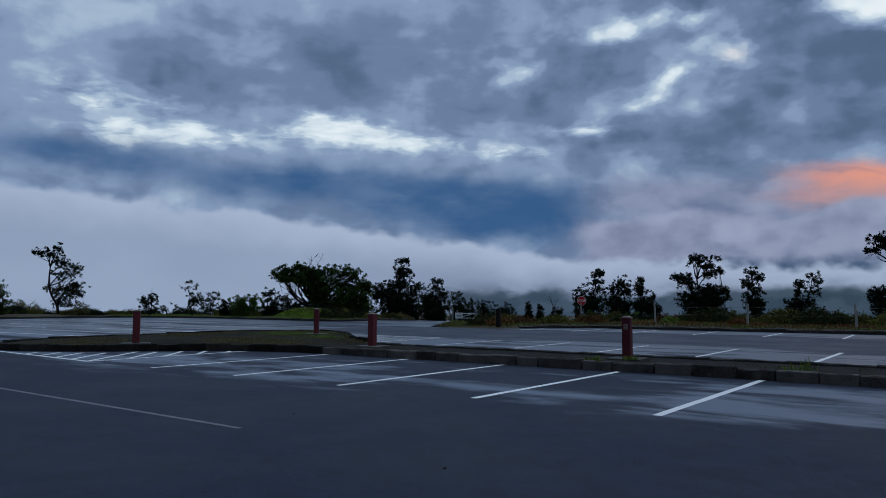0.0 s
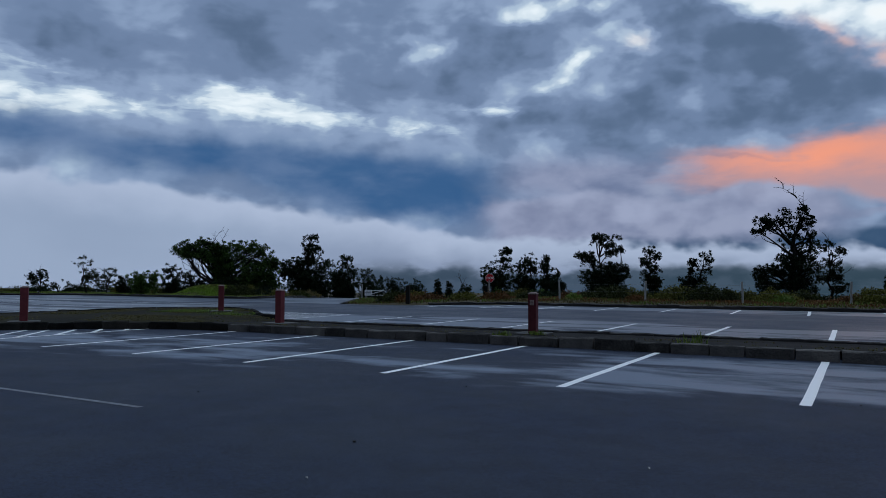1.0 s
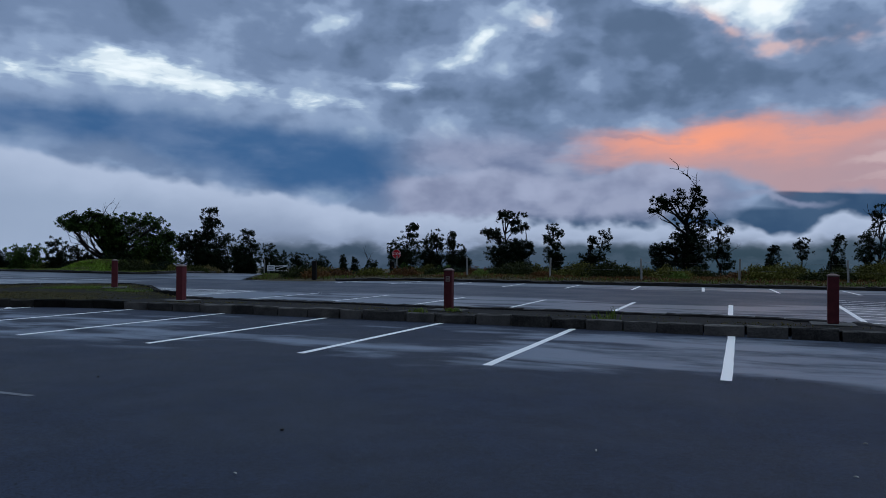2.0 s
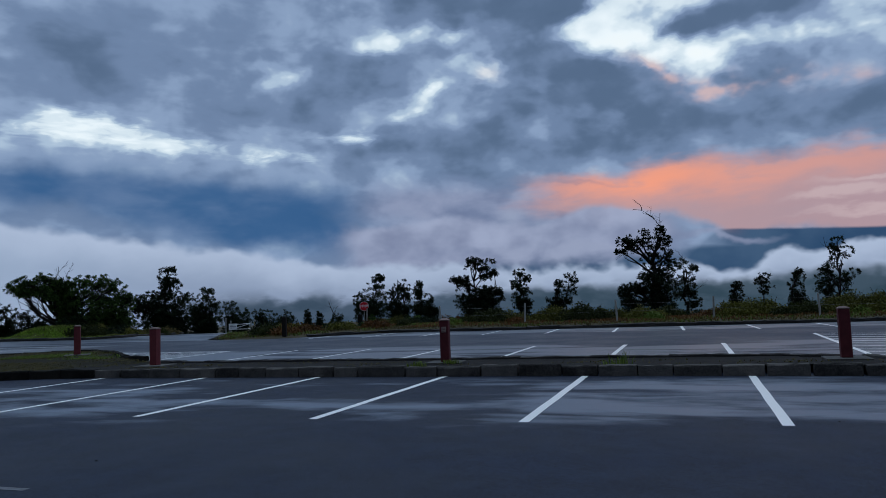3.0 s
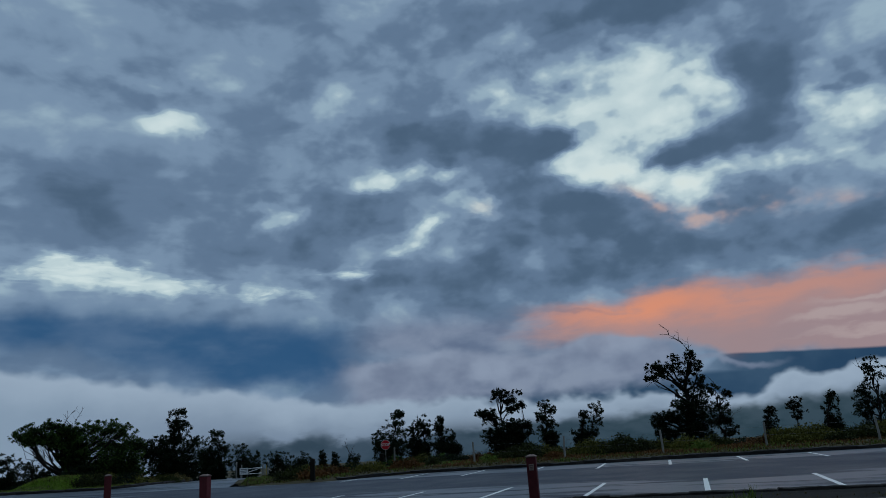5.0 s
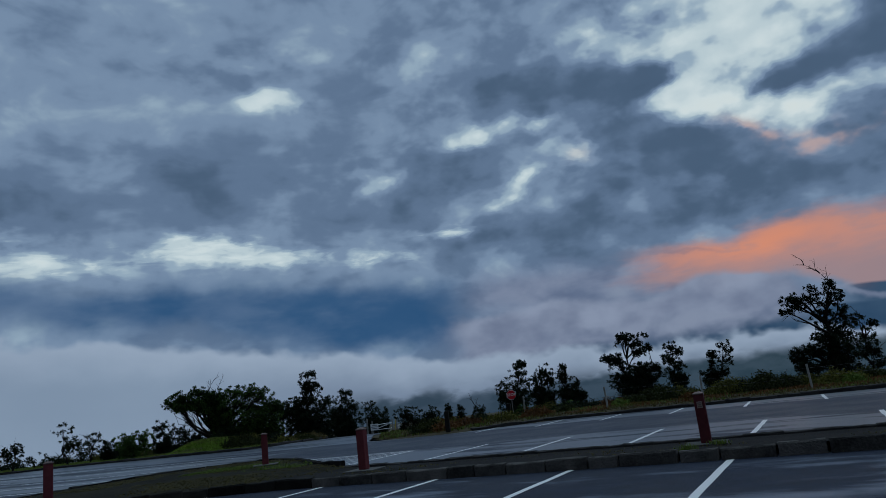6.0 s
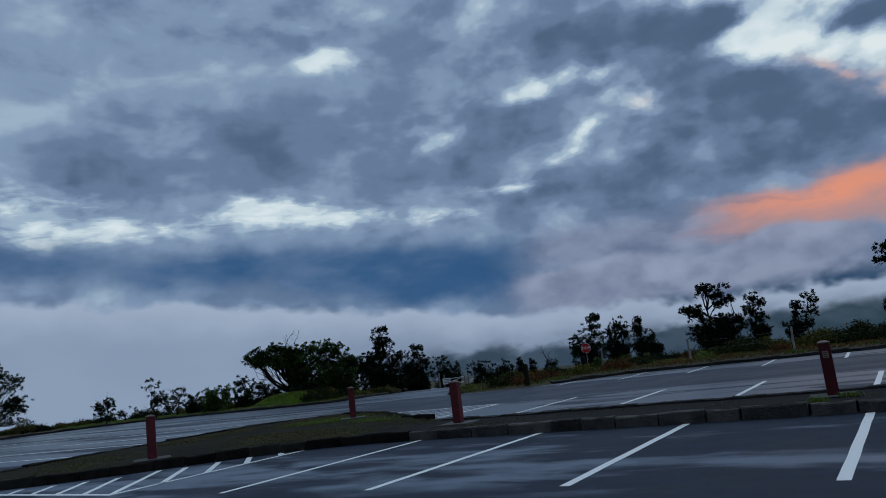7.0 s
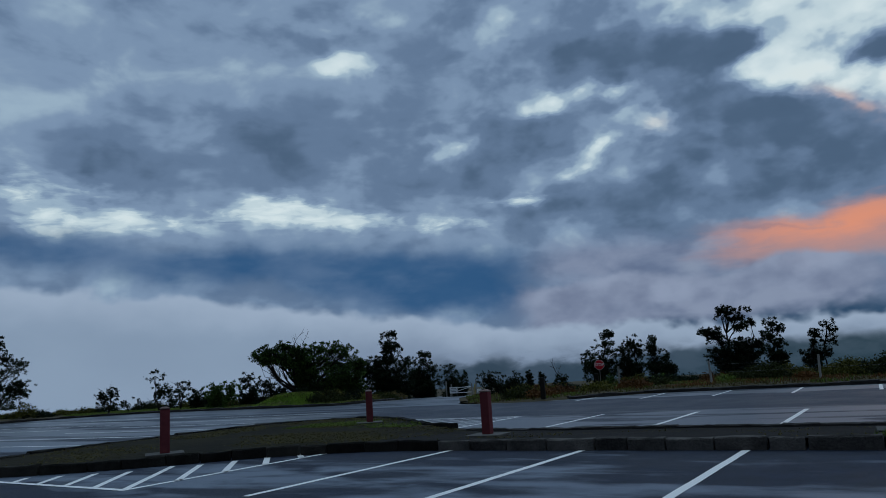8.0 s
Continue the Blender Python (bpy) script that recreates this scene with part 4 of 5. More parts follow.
tree("tree", -44.6, 29.1, [(-0.11, 2.30, 0.44, 0.34), (0.09, 1.41, 0.59, 0.69)], 109, DARK_TREE, dense=1.20)
tree("tree", -41.4, 28.6, [(-0.33, 1.61, 0.85, 0.57), (0.68, 1.04, 0.76, 0.38)], 110, DARK_TREE, dense=1.20)
tree("tree", -38.9, 29.7, [(-0.7, 2.22, 0.5, 0.37), (-0.38, 1.6, 0.41, 0.33), (-0.13, 1.9, 0.54, 0.41), (-0.17, 1.3, 0.62, 0.37), (-2.04, 3.29, 0.7, 0.29), (-1.21, 2.99, 0.58, 0.29), (-0.58, 2.53, 0.5, 0.33), (-3.03, 3.46, 0.54, 0.29), (-0.65, 3.79, 0.62, 0.45), (-0.5, 3.12, 0.62, 0.41), (-1.16, 3.43, 0.54, 0.33), (-2.76, 3.36, 0.54, 0.29), (-0.02, 2.8, 0.62, 0.49), (-3.31, 3.73, 0.74, 0.41), (-2.56, 4.12, 0.79, 0.37), (-1.69, 4.41, 0.5, 0.29), (-1.98, 3.61, 0.7, 0.33), (-1.21, 4, 0.62, 0.37), (-0.01, 3.86, 0.7, 0.45), (1.09, 4.07, 0.78, 0.45), (2.33, 3.95, 0.87, 0.5), (3.22, 3.69, 0.66, 0.5), (0.68, 3.3, 0.99, 0.52), (2.01, 3.07, 0.99, 0.62), (3.57, 2.83, 0.66, 0.58), (4.08, 2.54, 0.45, 0.45), (-0.4, 3.01, 0.58, 0.37), (0.39, 2.29, 0.82, 0.58), (2.08, 2.14, 1.2, 0.66), (3.44, 1.89, 0.87, 0.66), (1.77, 1.29, 1.44, 0.52), (3.69, 1.06, 0.78, 0.45)], 111, "broad domed tree with dense green crown and bare twigs", twigs=((-0.5, 3.5, -0.1, 5.5, 0.045), (-0.3, 4.2, -0.9, 5.3, 0.03), (-0.2, 4.6, 0.3, 5.6, 0.03)), leaf=LEAF_LIT, trunk=0.2, dense=1.5, lace=-0.2)
tree("tree", -40.4, 42.9, [(0.02, 5.62, 0.63, 0.24), (-0.07, 5.03, 0.68, 0.34), (0.33, 4.39, 0.73, 0.39), (0.49, 3.75, 0.83, 0.39), (-0.39, 4.35, 0.44, 0.44), (-1.87, 3.12, 0.73, 0.34), (-1.04, 3.1, 0.54, 0.39), (-0.21, 3.18, 0.63, 0.49), (-2.05, 2.3, 0.78, 0.63), (-0.63, 2.19, 1.02, 0.78), (1.02, 2.8, 0.88, 0.54), (0.83, 1.79, 1.22, 0.88), (-1.04, 1.1, 1.34, 0.63), (1.8, 2.78, 0.49, 0.44), (-2.7, 2.15, 0.44, 0.63), (0.88, 0.84, 1.12, 0.54)], 112, "tall dark tree with an uneven stepped crown", trunk=0.2, dense=1.15)
tree("tree", -40.6, 49.5, [(-0.23, 3.67, 0.58, 0.31), (-0.28, 3.12, 0.68, 0.37), (-0.77, 2.17, 0.68, 0.42), (0.56, 2.27, 0.73, 0.42), (-0.07, 1.33, 1.1, 0.68), (-0.3, 0.57, 1.21, 0.52), (-1.6, 1.24, 0.58, 0.89)], 113, DARK_TREE, dense=1.2)
tree("tree", -36.1, 47.4, [(-0.42, 2.04, 0.45, 0.3), (-0.27, 1.44, 0.64, 0.45), (0.77, 1.35, 0.4, 0.3), (-0.84, 0.88, 0.69, 0.45), (0.27, 0.58, 0.89, 0.45)], 114, DARK_TREE, dense=1.2)
tree("tree", -25.9, 37.0, [(-0.71, 0.96, 0.85, 0.47), (0.95, 0.73, 0.76, 0.47)], 115, DARK_TREE)
tree("tree", -20.4, 44.6, [(0.65, 3.99, 0.47, 0.26), (0.33, 3.33, 0.56, 0.34), (-0.6, 2.48, 0.64, 0.43), (-1.18, 2.07, 0.34, 0.47), (-0.77, 1.5, 0.69, 0.47), (0.68, 2.44, 0.56, 0.56), (0.31, 1.46, 0.73, 0.51)], 116, DARK_TREE, dense=1.1)
tree("tree", -18.3, 46.8, [(0.04, 3.45, 0.52, 0.26), (-0.32, 3, 0.61, 0.35), (0.32, 2.47, 0.57, 0.48), (-0.92, 2.5, 0.44, 0.44), (0, 1.63, 0.66, 0.48), (-1.18, 1.62, 0.52, 0.48), (-0.38, 0.97, 0.74, 0.39)], 117, DARK_TREE, dense=1)
tree("tree", -16.5, 46.7, [(-0.27, 3.27, 0.26, 0.26), (-0.36, 2.69, 0.32, 0.35), (-0.18, 2.11, 0.43, 0.39), (0.55, 1.92, 0.43, 0.35), (0.29, 1.23, 0.65, 0.43), (1.02, 0.95, 0.43, 0.3), (-0.45, 1.11, 0.52, 0.48)], 118, DARK_TREE, dense=1.1)
tree("tree", -9, 38.2, [(-0.39, 4.56, 0.58, 0.18), (0.54, 4.43, 0.51, 0.18), (0.11, 4.07, 0.65, 0.22), (1.13, 3.61, 0.27, 0.15), (-0.61, 4.1, 0.33, 0.18), (0.5, 3.45, 0.36, 0.18), (-1.69, 3.24, 0.4, 0.18), (-1.17, 3.06, 0.47, 0.29), (-0.99, 2.44, 0.58, 0.4), (-1.12, 1.68, 0.65, 0.4), (1.16, 2.27, 0.51, 0.33), (0.93, 1.62, 0.73, 0.45), (0.03, 2.11, 0.65, 0.44), (-0.32, 1.21, 0.94, 0.33)], 119, DARK_TREE, dense=1)
tree("tree", -7.8, 48, [(0, 3.96, 0.43, 0.21), (0.27, 3.47, 0.55, 0.3), (-0.24, 2.96, 0.55, 0.34), (0.33, 2.4, 0.6, 0.38), (-0.14, 1.83, 0.6, 0.43), (0.38, 1.3, 0.51, 0.34)], 120, DARK_TREE, dense=1.1)
tree("tree", -5.8, 54.8, [(0.36, 3, 0.33, 0.28), (0.37, 2.38, 0.38, 0.38), (0.48, 1.63, 0.47, 0.42), (-0.52, 1.61, 0.33, 0.28), (0.1, 1.1, 0.61, 0.28)], 121, DARK_TREE, dense=0.95)
tree("tree", -4.6, 55.4, [(0.21, 3.88, 0.43, 0.19), (0.32, 3.28, 0.52, 0.28), (0.12, 2.63, 0.52, 0.28), (0.23, 1.98, 0.47, 0.28), (-0.08, 1.35, 0.33, 0.28)], 122, DARK_TREE, trunk=0.08, dense=0.7)
tree("tree", 3.5, 41.6, [(-2.04, 5.69, 0.45, 0.3), (-1.43, 5.75, 0.53, 0.34), (-2.27, 5.01, 0.38, 0.23), (-1.59, 5.04, 0.49, 0.26), (-0.59, 6.02, 0.38, 0.38), (-0.35, 5.4, 0.49, 0.38), (0.63, 6.26, 0.3, 0.3), (0.68, 5.68, 0.49, 0.38), (0.93, 5.21, 0.38, 0.49), (0.18, 4.67, 0.68, 0.41), (0.94, 4.29, 0.6, 0.49), (-0.44, 4.38, 0.41, 0.23), (0.18, 3.65, 0.79, 0.38), (1.14, 3.41, 0.6, 0.49), (-0.35, 2.87, 0.68, 0.41), (0.55, 2.39, 1.03, 0.56), (-0.07, 1.65, 0.94, 0.56), (0.84, 1.38, 0.79, 0.68), (-1.85, 2.19, 0.53, 0.3), (-2.16, 1.8, 0.38, 0.38), (-1.83, 1.28, 0.53, 0.34), (-0.94, 2.04, 0.34, 0.34)], 123, "large wind-bent tree with bare twigs above a dark crown", twigs=((0.8, 6.5, 0.27, 7.24, 0.06), (0.27, 7.24, -0.59, 7.97, 0.05), (-0.59, 7.97, -1.13, 8.78, 0.035), (-0.59, 7.97, -1.26, 8.06, 0.025), (0.27, 7.24, 0.09, 8.33, 0.03), (0.68, 6.71, 0.67, 7.65, 0.03), (-0.34, 5.53, -2.67, 4.36, 0.05), (1.06, 2.61, 1.65, 1.69, 0.04)), trunk=0.2, dense=0.8)
tree("tree", 5.9, 45.2, [(-0.02, 3.71, 0.4, 0.32), (0.47, 3.45, 0.32, 0.24), (-0.01, 2.85, 0.5, 0.28), (-0.28, 3.93, 0.24, 0.28), (0.13, 2.19, 0.4, 0.36), (0.17, 1.58, 0.5, 0.32), (0.45, 0.82, 0.56, 0.32), (-0.52, 1.66, 0.44, 0.24)], 124, DARK_TREE, twigs=((0.0, 4.0, -0.6, 5.0, 0.03), (0.4, 1.7, 1.5, 2.6, 0.018)), dense=0.7)
tree("tree", 10, 54.2, [(0.3, 2.27, 0.37, 0.19), (0.25, 1.82, 0.42, 0.28), (0.25, 1.25, 0.42, 0.37)], 125, DARK_TREE, dense=0.9)
tree("tree", 12.9, 59.4, [(0.28, 3.02, 0.4, 0.2), (0, 2.57, 0.5, 0.25), (0.52, 2.14, 0.65, 0.25), (0.23, 1.67, 0.35, 0.25)], 126, DARK_TREE, trunk=0.08, dense=0.65)
tree("tree", 15.4, 58.1, [(0.51, 3.3, 0.3, 0.2), (0.45, 2.8, 0.45, 0.3), (0.3, 2.19, 0.59, 0.3), (0.27, 1.45, 0.59, 0.45), (0.33, 0.71, 0.59, 0.4)], 127, DARK_TREE, dense=0.9)
tree("tree", 17.2, 50.2, [(0.44, 5.44, 0.4, 0.18), (0.08, 4.96, 0.31, 0.18), (1.02, 4.67, 0.45, 0.18), (0.47, 4.27, 0.58, 0.27), (0.09, 3.63, 0.49, 0.27), (-0.58, 3.09, 0.45, 0.27), (-0.58, 2.34, 0.67, 0.4), (-0.77, 1.69, 0.62, 0.4), (0.2, 2.31, 0.62, 0.58), (0.89, 2.37, 0.49, 0.4), (1.44, 2.88, 0.27, 0.22), (0.16, 1.33, 0.8, 0.49), (-0.04, 0.59, 0.89, 0.29)], 128, DARK_TREE, twigs=((0.2, 4.4, -0.5, 5.9, 0.04), (0.4, 4.6, 0.9, 5.9, 0.04)), dense=0.62)

for x, y, high, seed in ((-28.6, 48.0, 1.45, 131), (-27.5, 48.4, 1.25, 132)):
    tree("tree", x, y, [(0.0, high - 0.35, 0.16, 0.3), (0.03, high - 0.9, 0.28, 0.4), (0.0, high - 1.5, 0.36, 0.4)], seed, "small narrow dark tree in front of the fog", dense=0.75, trunk=0.05)
tree("tree", -25.6, 48.2, [(0.15, 0.55, 0.5, 0.25), (-0.1, 0.1, 0.6, 0.3)], 133, "stunted tree with a bare forked top", twigs=((0.0, 0.6, -0.75, 2.2, 0.04), (-0.2, 1.0, 0.1, 1.7, 0.03), (-0.4, 1.5, -0.95, 1.75, 0.02)), dense=0.75, trunk=0.06)

# the scrub along the far verge and beyond the other lot
VERGE_LABEL = "low olive-green shrub in rough grass on the verge"
for k, (x, y, rx, rz) in enumerate(((-6.4, 29.6, 1.7, 1.15), (-4.9, 30.2, 1.0, 0.9), (-2.1, 29.4, 1.6, 1.0), (-0.4, 29.0, 1.9, 1.15), (1.0, 29.8, 1.2, 0.95), (3.1, 29.2, 1.2, 0.85), (4.3, 30.4, 1.0, 0.8), (7.9, 28.8, 1.5, 1.0), (9.2, 29.4, 1.6, 1.15),
                                   (11.5, 29.2, 1.2, 0.95), (13.6, 29.6, 1.7, 1.4), (15.6, 29.2, 1.8, 1.6), (18.0, 29.8, 2.0, 1.8))):
    shrub("shrub", x, y, rx * 0.95, rz * 0.92, 700 + k, DARK_SHRUB if k % 3 == 0 else SHRUB, VERGE_LABEL, 2.4)
for k in range(8):
    rng = random.Random(540 + k)
    x = -11.5 + 3.7 * k + rng.uniform(-0.6, 0.6)
    shrub("shrub", x, 27.6 + rng.uniform(-0.5, 1.0), rng.uniform(0.35, 0.7), rng.uniform(0.25, 0.5), 780 + k, (DARK_SHRUB, GREEN_BLADE, RED_BLADE)[k % 3], VERGE_LABEL, 1.6)
for k in range(17):
    rng = random.Random(500 + k)
    x = -13 + 1.95 * k + rng.uniform(-0.5, 0.5)
    shrub("shrub", x, 31.0 + rng.uniform(-0.8, 2.0), rng.uniform(0.6, 1.2), rng.uniform(0.25, 0.6), 740 + k, (DARK_SHRUB, LEAF, RED_BLADE, LEAF_LIT)[k % 4], VERGE_LABEL)
for k in range(18):
    rng = random.Random(800 + k)
    shrub("shrub", -22 + 2.1 * k + rng.uniform(-0.6, 0.6), 36.5 + rng.uniform(-2.0, 3.5), rng.uniform(0.9, 1.5), rng.uniform(0.45, 0.85), 820 + k, LEAF if k % 3 else SHRUB, "dark low shrub behind the verge")
for k in range(34):
    rng = random.Random(900 + k)
    x = -73 + 1.22 * k + rng.uniform(-0.5, 0.5)
    y = 29.5 + rng.uniform(-0.8, 3.5)
    if x < -55:
        y -= 0.55 * (-55 - x)
    if lot_gap(x, y) > 1.2:
        shrub("shrub", x, y, rng.uniform(0.7, 1.3), rng.uniform(0.45, 1.25), 920 + k, LEAF if k % 3 else SHRUB, "dark low shrub behind the farther lot", 1.2)
for k in range(12):
    rng = random.Random(1200 + k)
    shrub("shrub", -66 + rng.uniform(-3, 2), 22 - 1.8 * k + rng.uniform(-0.5, 0.5), rng.uniform(1.0, 1.8), rng.uniform(0.9, 1.9), 1220 + k, LEAF if k % 2 else SHRUB, "dark low shrub behind the farther lot", 1.2)
shrub("shrub", -34.6, 27.0, 1.4, 1.15, 990, DARK_SHRUB, "rounded brown-green shrub beside a grassy mound", 1.8)
for k, (x, y) in enumerate(((-15.6, 23.5), (-14.0, 24.8), (-12.4, 26.0), (-17.2, 25.4), (-18.4, 27.0), (-20.6, 29.5))):
    shrub("shrub", x, y, 0.9, 0.42 + 0.06 * k, 1000 + k, SHRUB if k % 2 else RED_BLADE, "rusty and olive shrub on the grass tongue", 1.3)
shrub("shrub", -16.7, 21.0, 1.0, 0.78, 1030, DARK_SHRUB, "dark rounded shrub beside a wooden post", 1.8)
shrub("shrub", -15.4, 20.6, 0.7, 0.5, 1031, RED_BLADE, "rusty shrub beside a wooden post", 1.4)
for k, (x, y) in enumerate(((-33.4, 29.4), (-34.6, 31.4), (-34.4, 33.6), (-36.0, 35.4), (-36.6, 37.8), (-38.2, 39.6), (-35.4, 28.6))):
    shrub("shrub", x, y, 1.1, 0.55 + 0.04 * k, 1040 + k, (SHRUB, BLADE, DARK_SHRUB)[k % 3], "low tawny shrub at the edge of the trees", 1.5)
for k, (x, y, rz) in enumerate(((-17.3, 38.0, 1.0), (-15.6, 37.6, 1.15), (-14.2, 38.4, 0.9))):
    shrub("shrub", x, y, 1.3, rz, 1010 + k, SHRUB if k == 1 else LEAF_LIT, "green shrub at the foot of dark trees", 1.4)


# ---------------------------------------------------------------- grass
def blades(name, spots, height, mat, seed, label, lean=0.5, width=0.012):
    """Bent grass blades, each of two pieces."""
    rng = np.random.default_rng(seed)
    verts, faces = [], []
    for x, y, z in spots:
        q, h = rng.uniform(0, 6.283), height * rng.uniform(0.45, 1.3)
        d = np.array([math.cos(q), math.sin(q), 0.0])
        s = np.array([-d[1], d[0], 0.0]) * width * rng.uniform(0.7, 1.5)
        a = np.array([x, y, z - 0.02])
        b = a + d * h * lean * 0.25 + np.array([0, 0, h * 0.6])
        c = a + d * h * lean * rng.uniform(0.5, 1.1) + np.array([0, 0, h])
        n = len(verts)
        verts += [tuple(a - s), tuple(a + s), tuple(b + s * 0.8), tuple(b - s * 0.8), tuple(c)]
        faces += [(n, n + 1, n + 2, n + 3), (n + 3, n + 2, n + 4)]
    ob = soup(name, verts, faces, mat)
    return tagged(ob, label, "grass", kind="stuff")


def scatter(x0, x1, y0, y1, count, seed, height, keep=None, patch=0.0):
    rng, out = random.Random(seed), []
    while len(out) < count:
        x, y = rng.uniform(x0, x1), rng.uniform(y0, y1)
        if patch and noise.noise((x * 0.5, y * 0.5, seed * 1.7)) < patch * rng.uniform(0, 1) - 0.15:
            continue
        if keep is None or keep(x, y):
            out.append((x, y, height(x, y)))
    return out


outline_xy = [(p.x, p.y) for p in island_outline[::4]]
inner_ok = lambda x, y: lot_inside(x, y, outline_xy) and lot_inside(x - 0.25, y, outline_xy) and lot_inside(x, y - 0.3, outline_xy)
blades("grass", scatter(-19.4, -10.2, -4.5, 8.0, 14000, 5, island_height, inner_ok, 0.5), 0.04, ISLAND_BLADE, 6, "thin dry olive grass on the island's rounded end", 1.1, 0.016)
blades("grass", scatter(-16.5, -11.8, 3.6, 7.2, 2600, 19, island_height, inner_ok, 1.0), 0.07, GREEN_BLADE, 20, "green grass patch round a bollard slab", 0.9)
blades("grass", scatter(-10.2, 8.0, 0.4, 3.2, 900, 7, island_height, inner_ok, 0.9), 0.05, ISLAND_BLADE, 8, "sparse grass sprigs in dark cinder soil", 0.9)
off_lot = lambda x, y: lot_gap(x, y) > 0.45
blades("grass", scatter(-26, 18, 19, 33, 26000, 9, ground_height, off_lot), 0.09, BLADE, 10, "rough tawny grass along the far verge", 0.6, 0.02)
blades("grass", scatter(-26, 18, 19, 33, 6000, 11, ground_height, off_lot, 0.9), 0.14, GREEN_BLADE, 12, "green tufts in the rough verge grass", 0.6, 0.02)
blades("grass", scatter(-14, 18, 24.8, 30, 7000, 13, ground_height, off_lot, 1.0), 0.15, RED_BLADE, 14, "rusty ferns and dead grass on the verge", 0.6, 0.02)
blades("grass", scatter(-44, -28, 26, 46, 16000, 21, ground_height, off_lot), 0.16, BLADE, 22, "tawny grass under the trees beside the road", 0.6, 0.03)
blades("grass", scatter(-62, -32, 24, 33, 24000, 15, ground_height, off_lot), 0.16, GREEN_BLADE, 16, "green grass and a grassy mound beyond the lot", 0.6, 0.025)


MOUND = leaf_material("bright_mound_grass", (0.120, 0.215, 0.018), (0.270, 0.400, 0.050))
blades("grass", scatter(-42.5, -33, 24.6, 31, 26000, 17, ground_height, lambda x, y: off_lot(x, y) and math.hypot((x + 37.8) / 4.2, (y - 27.6) / 3.0) < 1), 0.10, MOUND, 18, "short bright green grass on a rounded mound", 0.6, 0.03)


def weed(x, y, z, height, count, seed, label):
    rng = random.Random(seed)
    spots = [(rng.gauss(0, 0.10), rng.gauss(0, 0.05), 0.0) for k in range(count)]
    root = blades("weed_tuft", spots, height, GREEN_BLADE, seed, label, 0.55, 0.008)
    root.matrix_basis = pose(x, y, z)
    return root


for k, (x, y, z, h, n) in enumerate(((3.35, 0.25, 0.15, 0.26, 24), (3.2, 0.1, 0.15, 0.15, 50), (2.0, -0.02, 0.0, 0.10, 110), (1.7, -0.03, 0.0, 0.07, 80), (-0.75, 0.35, 0.15, 0.12, 90), (-0.3, 1.25, 0.16, 0.08, 90), (3.6, -0.04, 0.0, 0.07, 60))):
    weed(x, y, z, h, n, 40 + k, "green weed tuft growing in a kerb joint")


def pebble(x, y, size, seed):
    rng = random.Random(seed)
    bm = bmesh.new()
    bmesh.ops.create_icosphere(bm, subdivisions=2, radius=size)
    for v in bm.verts:
        v.co *= 1 + rng.uniform(-0.18, 0.18)
        v.co.z = v.co.z * 0.6
    ob = mesh_object("pebble", bm, LAVA)
    ob.matrix_basis = pose(x, y, size * 0.45, 0, 0, rng.uniform(0, 360))
    return tagged(ob, "small dark lava pebble lying on the asphalt", "pebble", "loose pebbles")


for k, (x, y) in enumerate(((1.48, -5.91), (5.94, -5.04), (-1.18, -7.94), (2.07, -9.23))):
    pebble(x, y, 0.009 + 0.002 * (k % 4), 80 + k)
PALE = plain("pale_dry_leaf", (0.30, 0.28, 0.24), (0.55, 0.52, 0.46), 0.7, 20.0, 0.2)


def scrap(x, y, size, seed):
    """A small curled dry leaf."""
    rng = random.Random(seed)
    bm = bmesh.new()
    rows = []
    for k in range(5):
        t = k / 4
        w = size * 0.45 * math.sin(math.pi * (0.12 + 0.8 * t))
        rows.append([bm.verts.new((size * (2 * t - 1), s * w, 0.004 + 0.006 * abs(s) + 0.004 * math.sin(3 * t))) for s in (-1, 0, 1)])
    for a, b in zip(rows, rows[1:]):
        for k in (0, 1):
            bm.faces.new((a[k], b[k], b[k + 1], a[k + 1]))
    ob = mesh_object("dry_leaf", bm, PALE)
    ob.matrix_basis = pose(x, y, 0.003, 0, 0, rng.uniform(0, 360))
    return tagged(ob, "small pale dry leaf lying on the asphalt", "leaf", "scattered dry leaves")


for k, (x, y) in enumerate(((4.47, -8.91), (6.32, -7.95), (6.1, -8.91), (2.44, -10.32))):
    scrap(x, y, 0.016, 60 + k)


# ---------------------------------------------------------------- fence, sign and gate
def fence_post(x, y, height, mat, label, lean=0.0, radius=0.055):
    root = empty("fence_post", x, y, ground_height(x, y))
    bm = bmesh.new()
    tube(bm, [(0, 0, -0.2), (0, 0, 0.4), (lean * 0.6, 0, height * 0.7), (lean, 0, height)], [radius, radius * 0.98, radius * 0.93, radius * 0.9], 10)
    part("post", bm, mat, root)
    return tagged(root, label, "post", "fence posts along the verge")


FENCE_X = [-13.7, -8.4, -3.4, 1.65, 6.6, 11.6, 16.7]
FENCE_Y = 26.3
for k, x in enumerate(FENCE_X):
    fence_post(x, FENCE_Y + (1.5 if x < -12 else 0), 1.15, POST, "pale weathered fence post in rough grass", 0.03 * (-1) ** k)
for z in (0.55, 0.95):
    for a, b in zip(FENCE_X[1:], FENCE_X[2:]):
        za, zb = ground_height(a, FENCE_Y) + z, ground_height(b, FENCE_Y) + z
        bm = bmesh.new()
        tube(bm, [(a, FENCE_Y, za), ((a + b) / 2, FENCE_Y, (za + zb) / 2 - 0.03), (b, FENCE_Y, zb)], [0.0032, 0.0032, 0.0032], 4)
        tagged(mesh_object("fence_wire", bm, WIRE), "thin galvanised fence wire between posts", "fence wire", "fence wires")


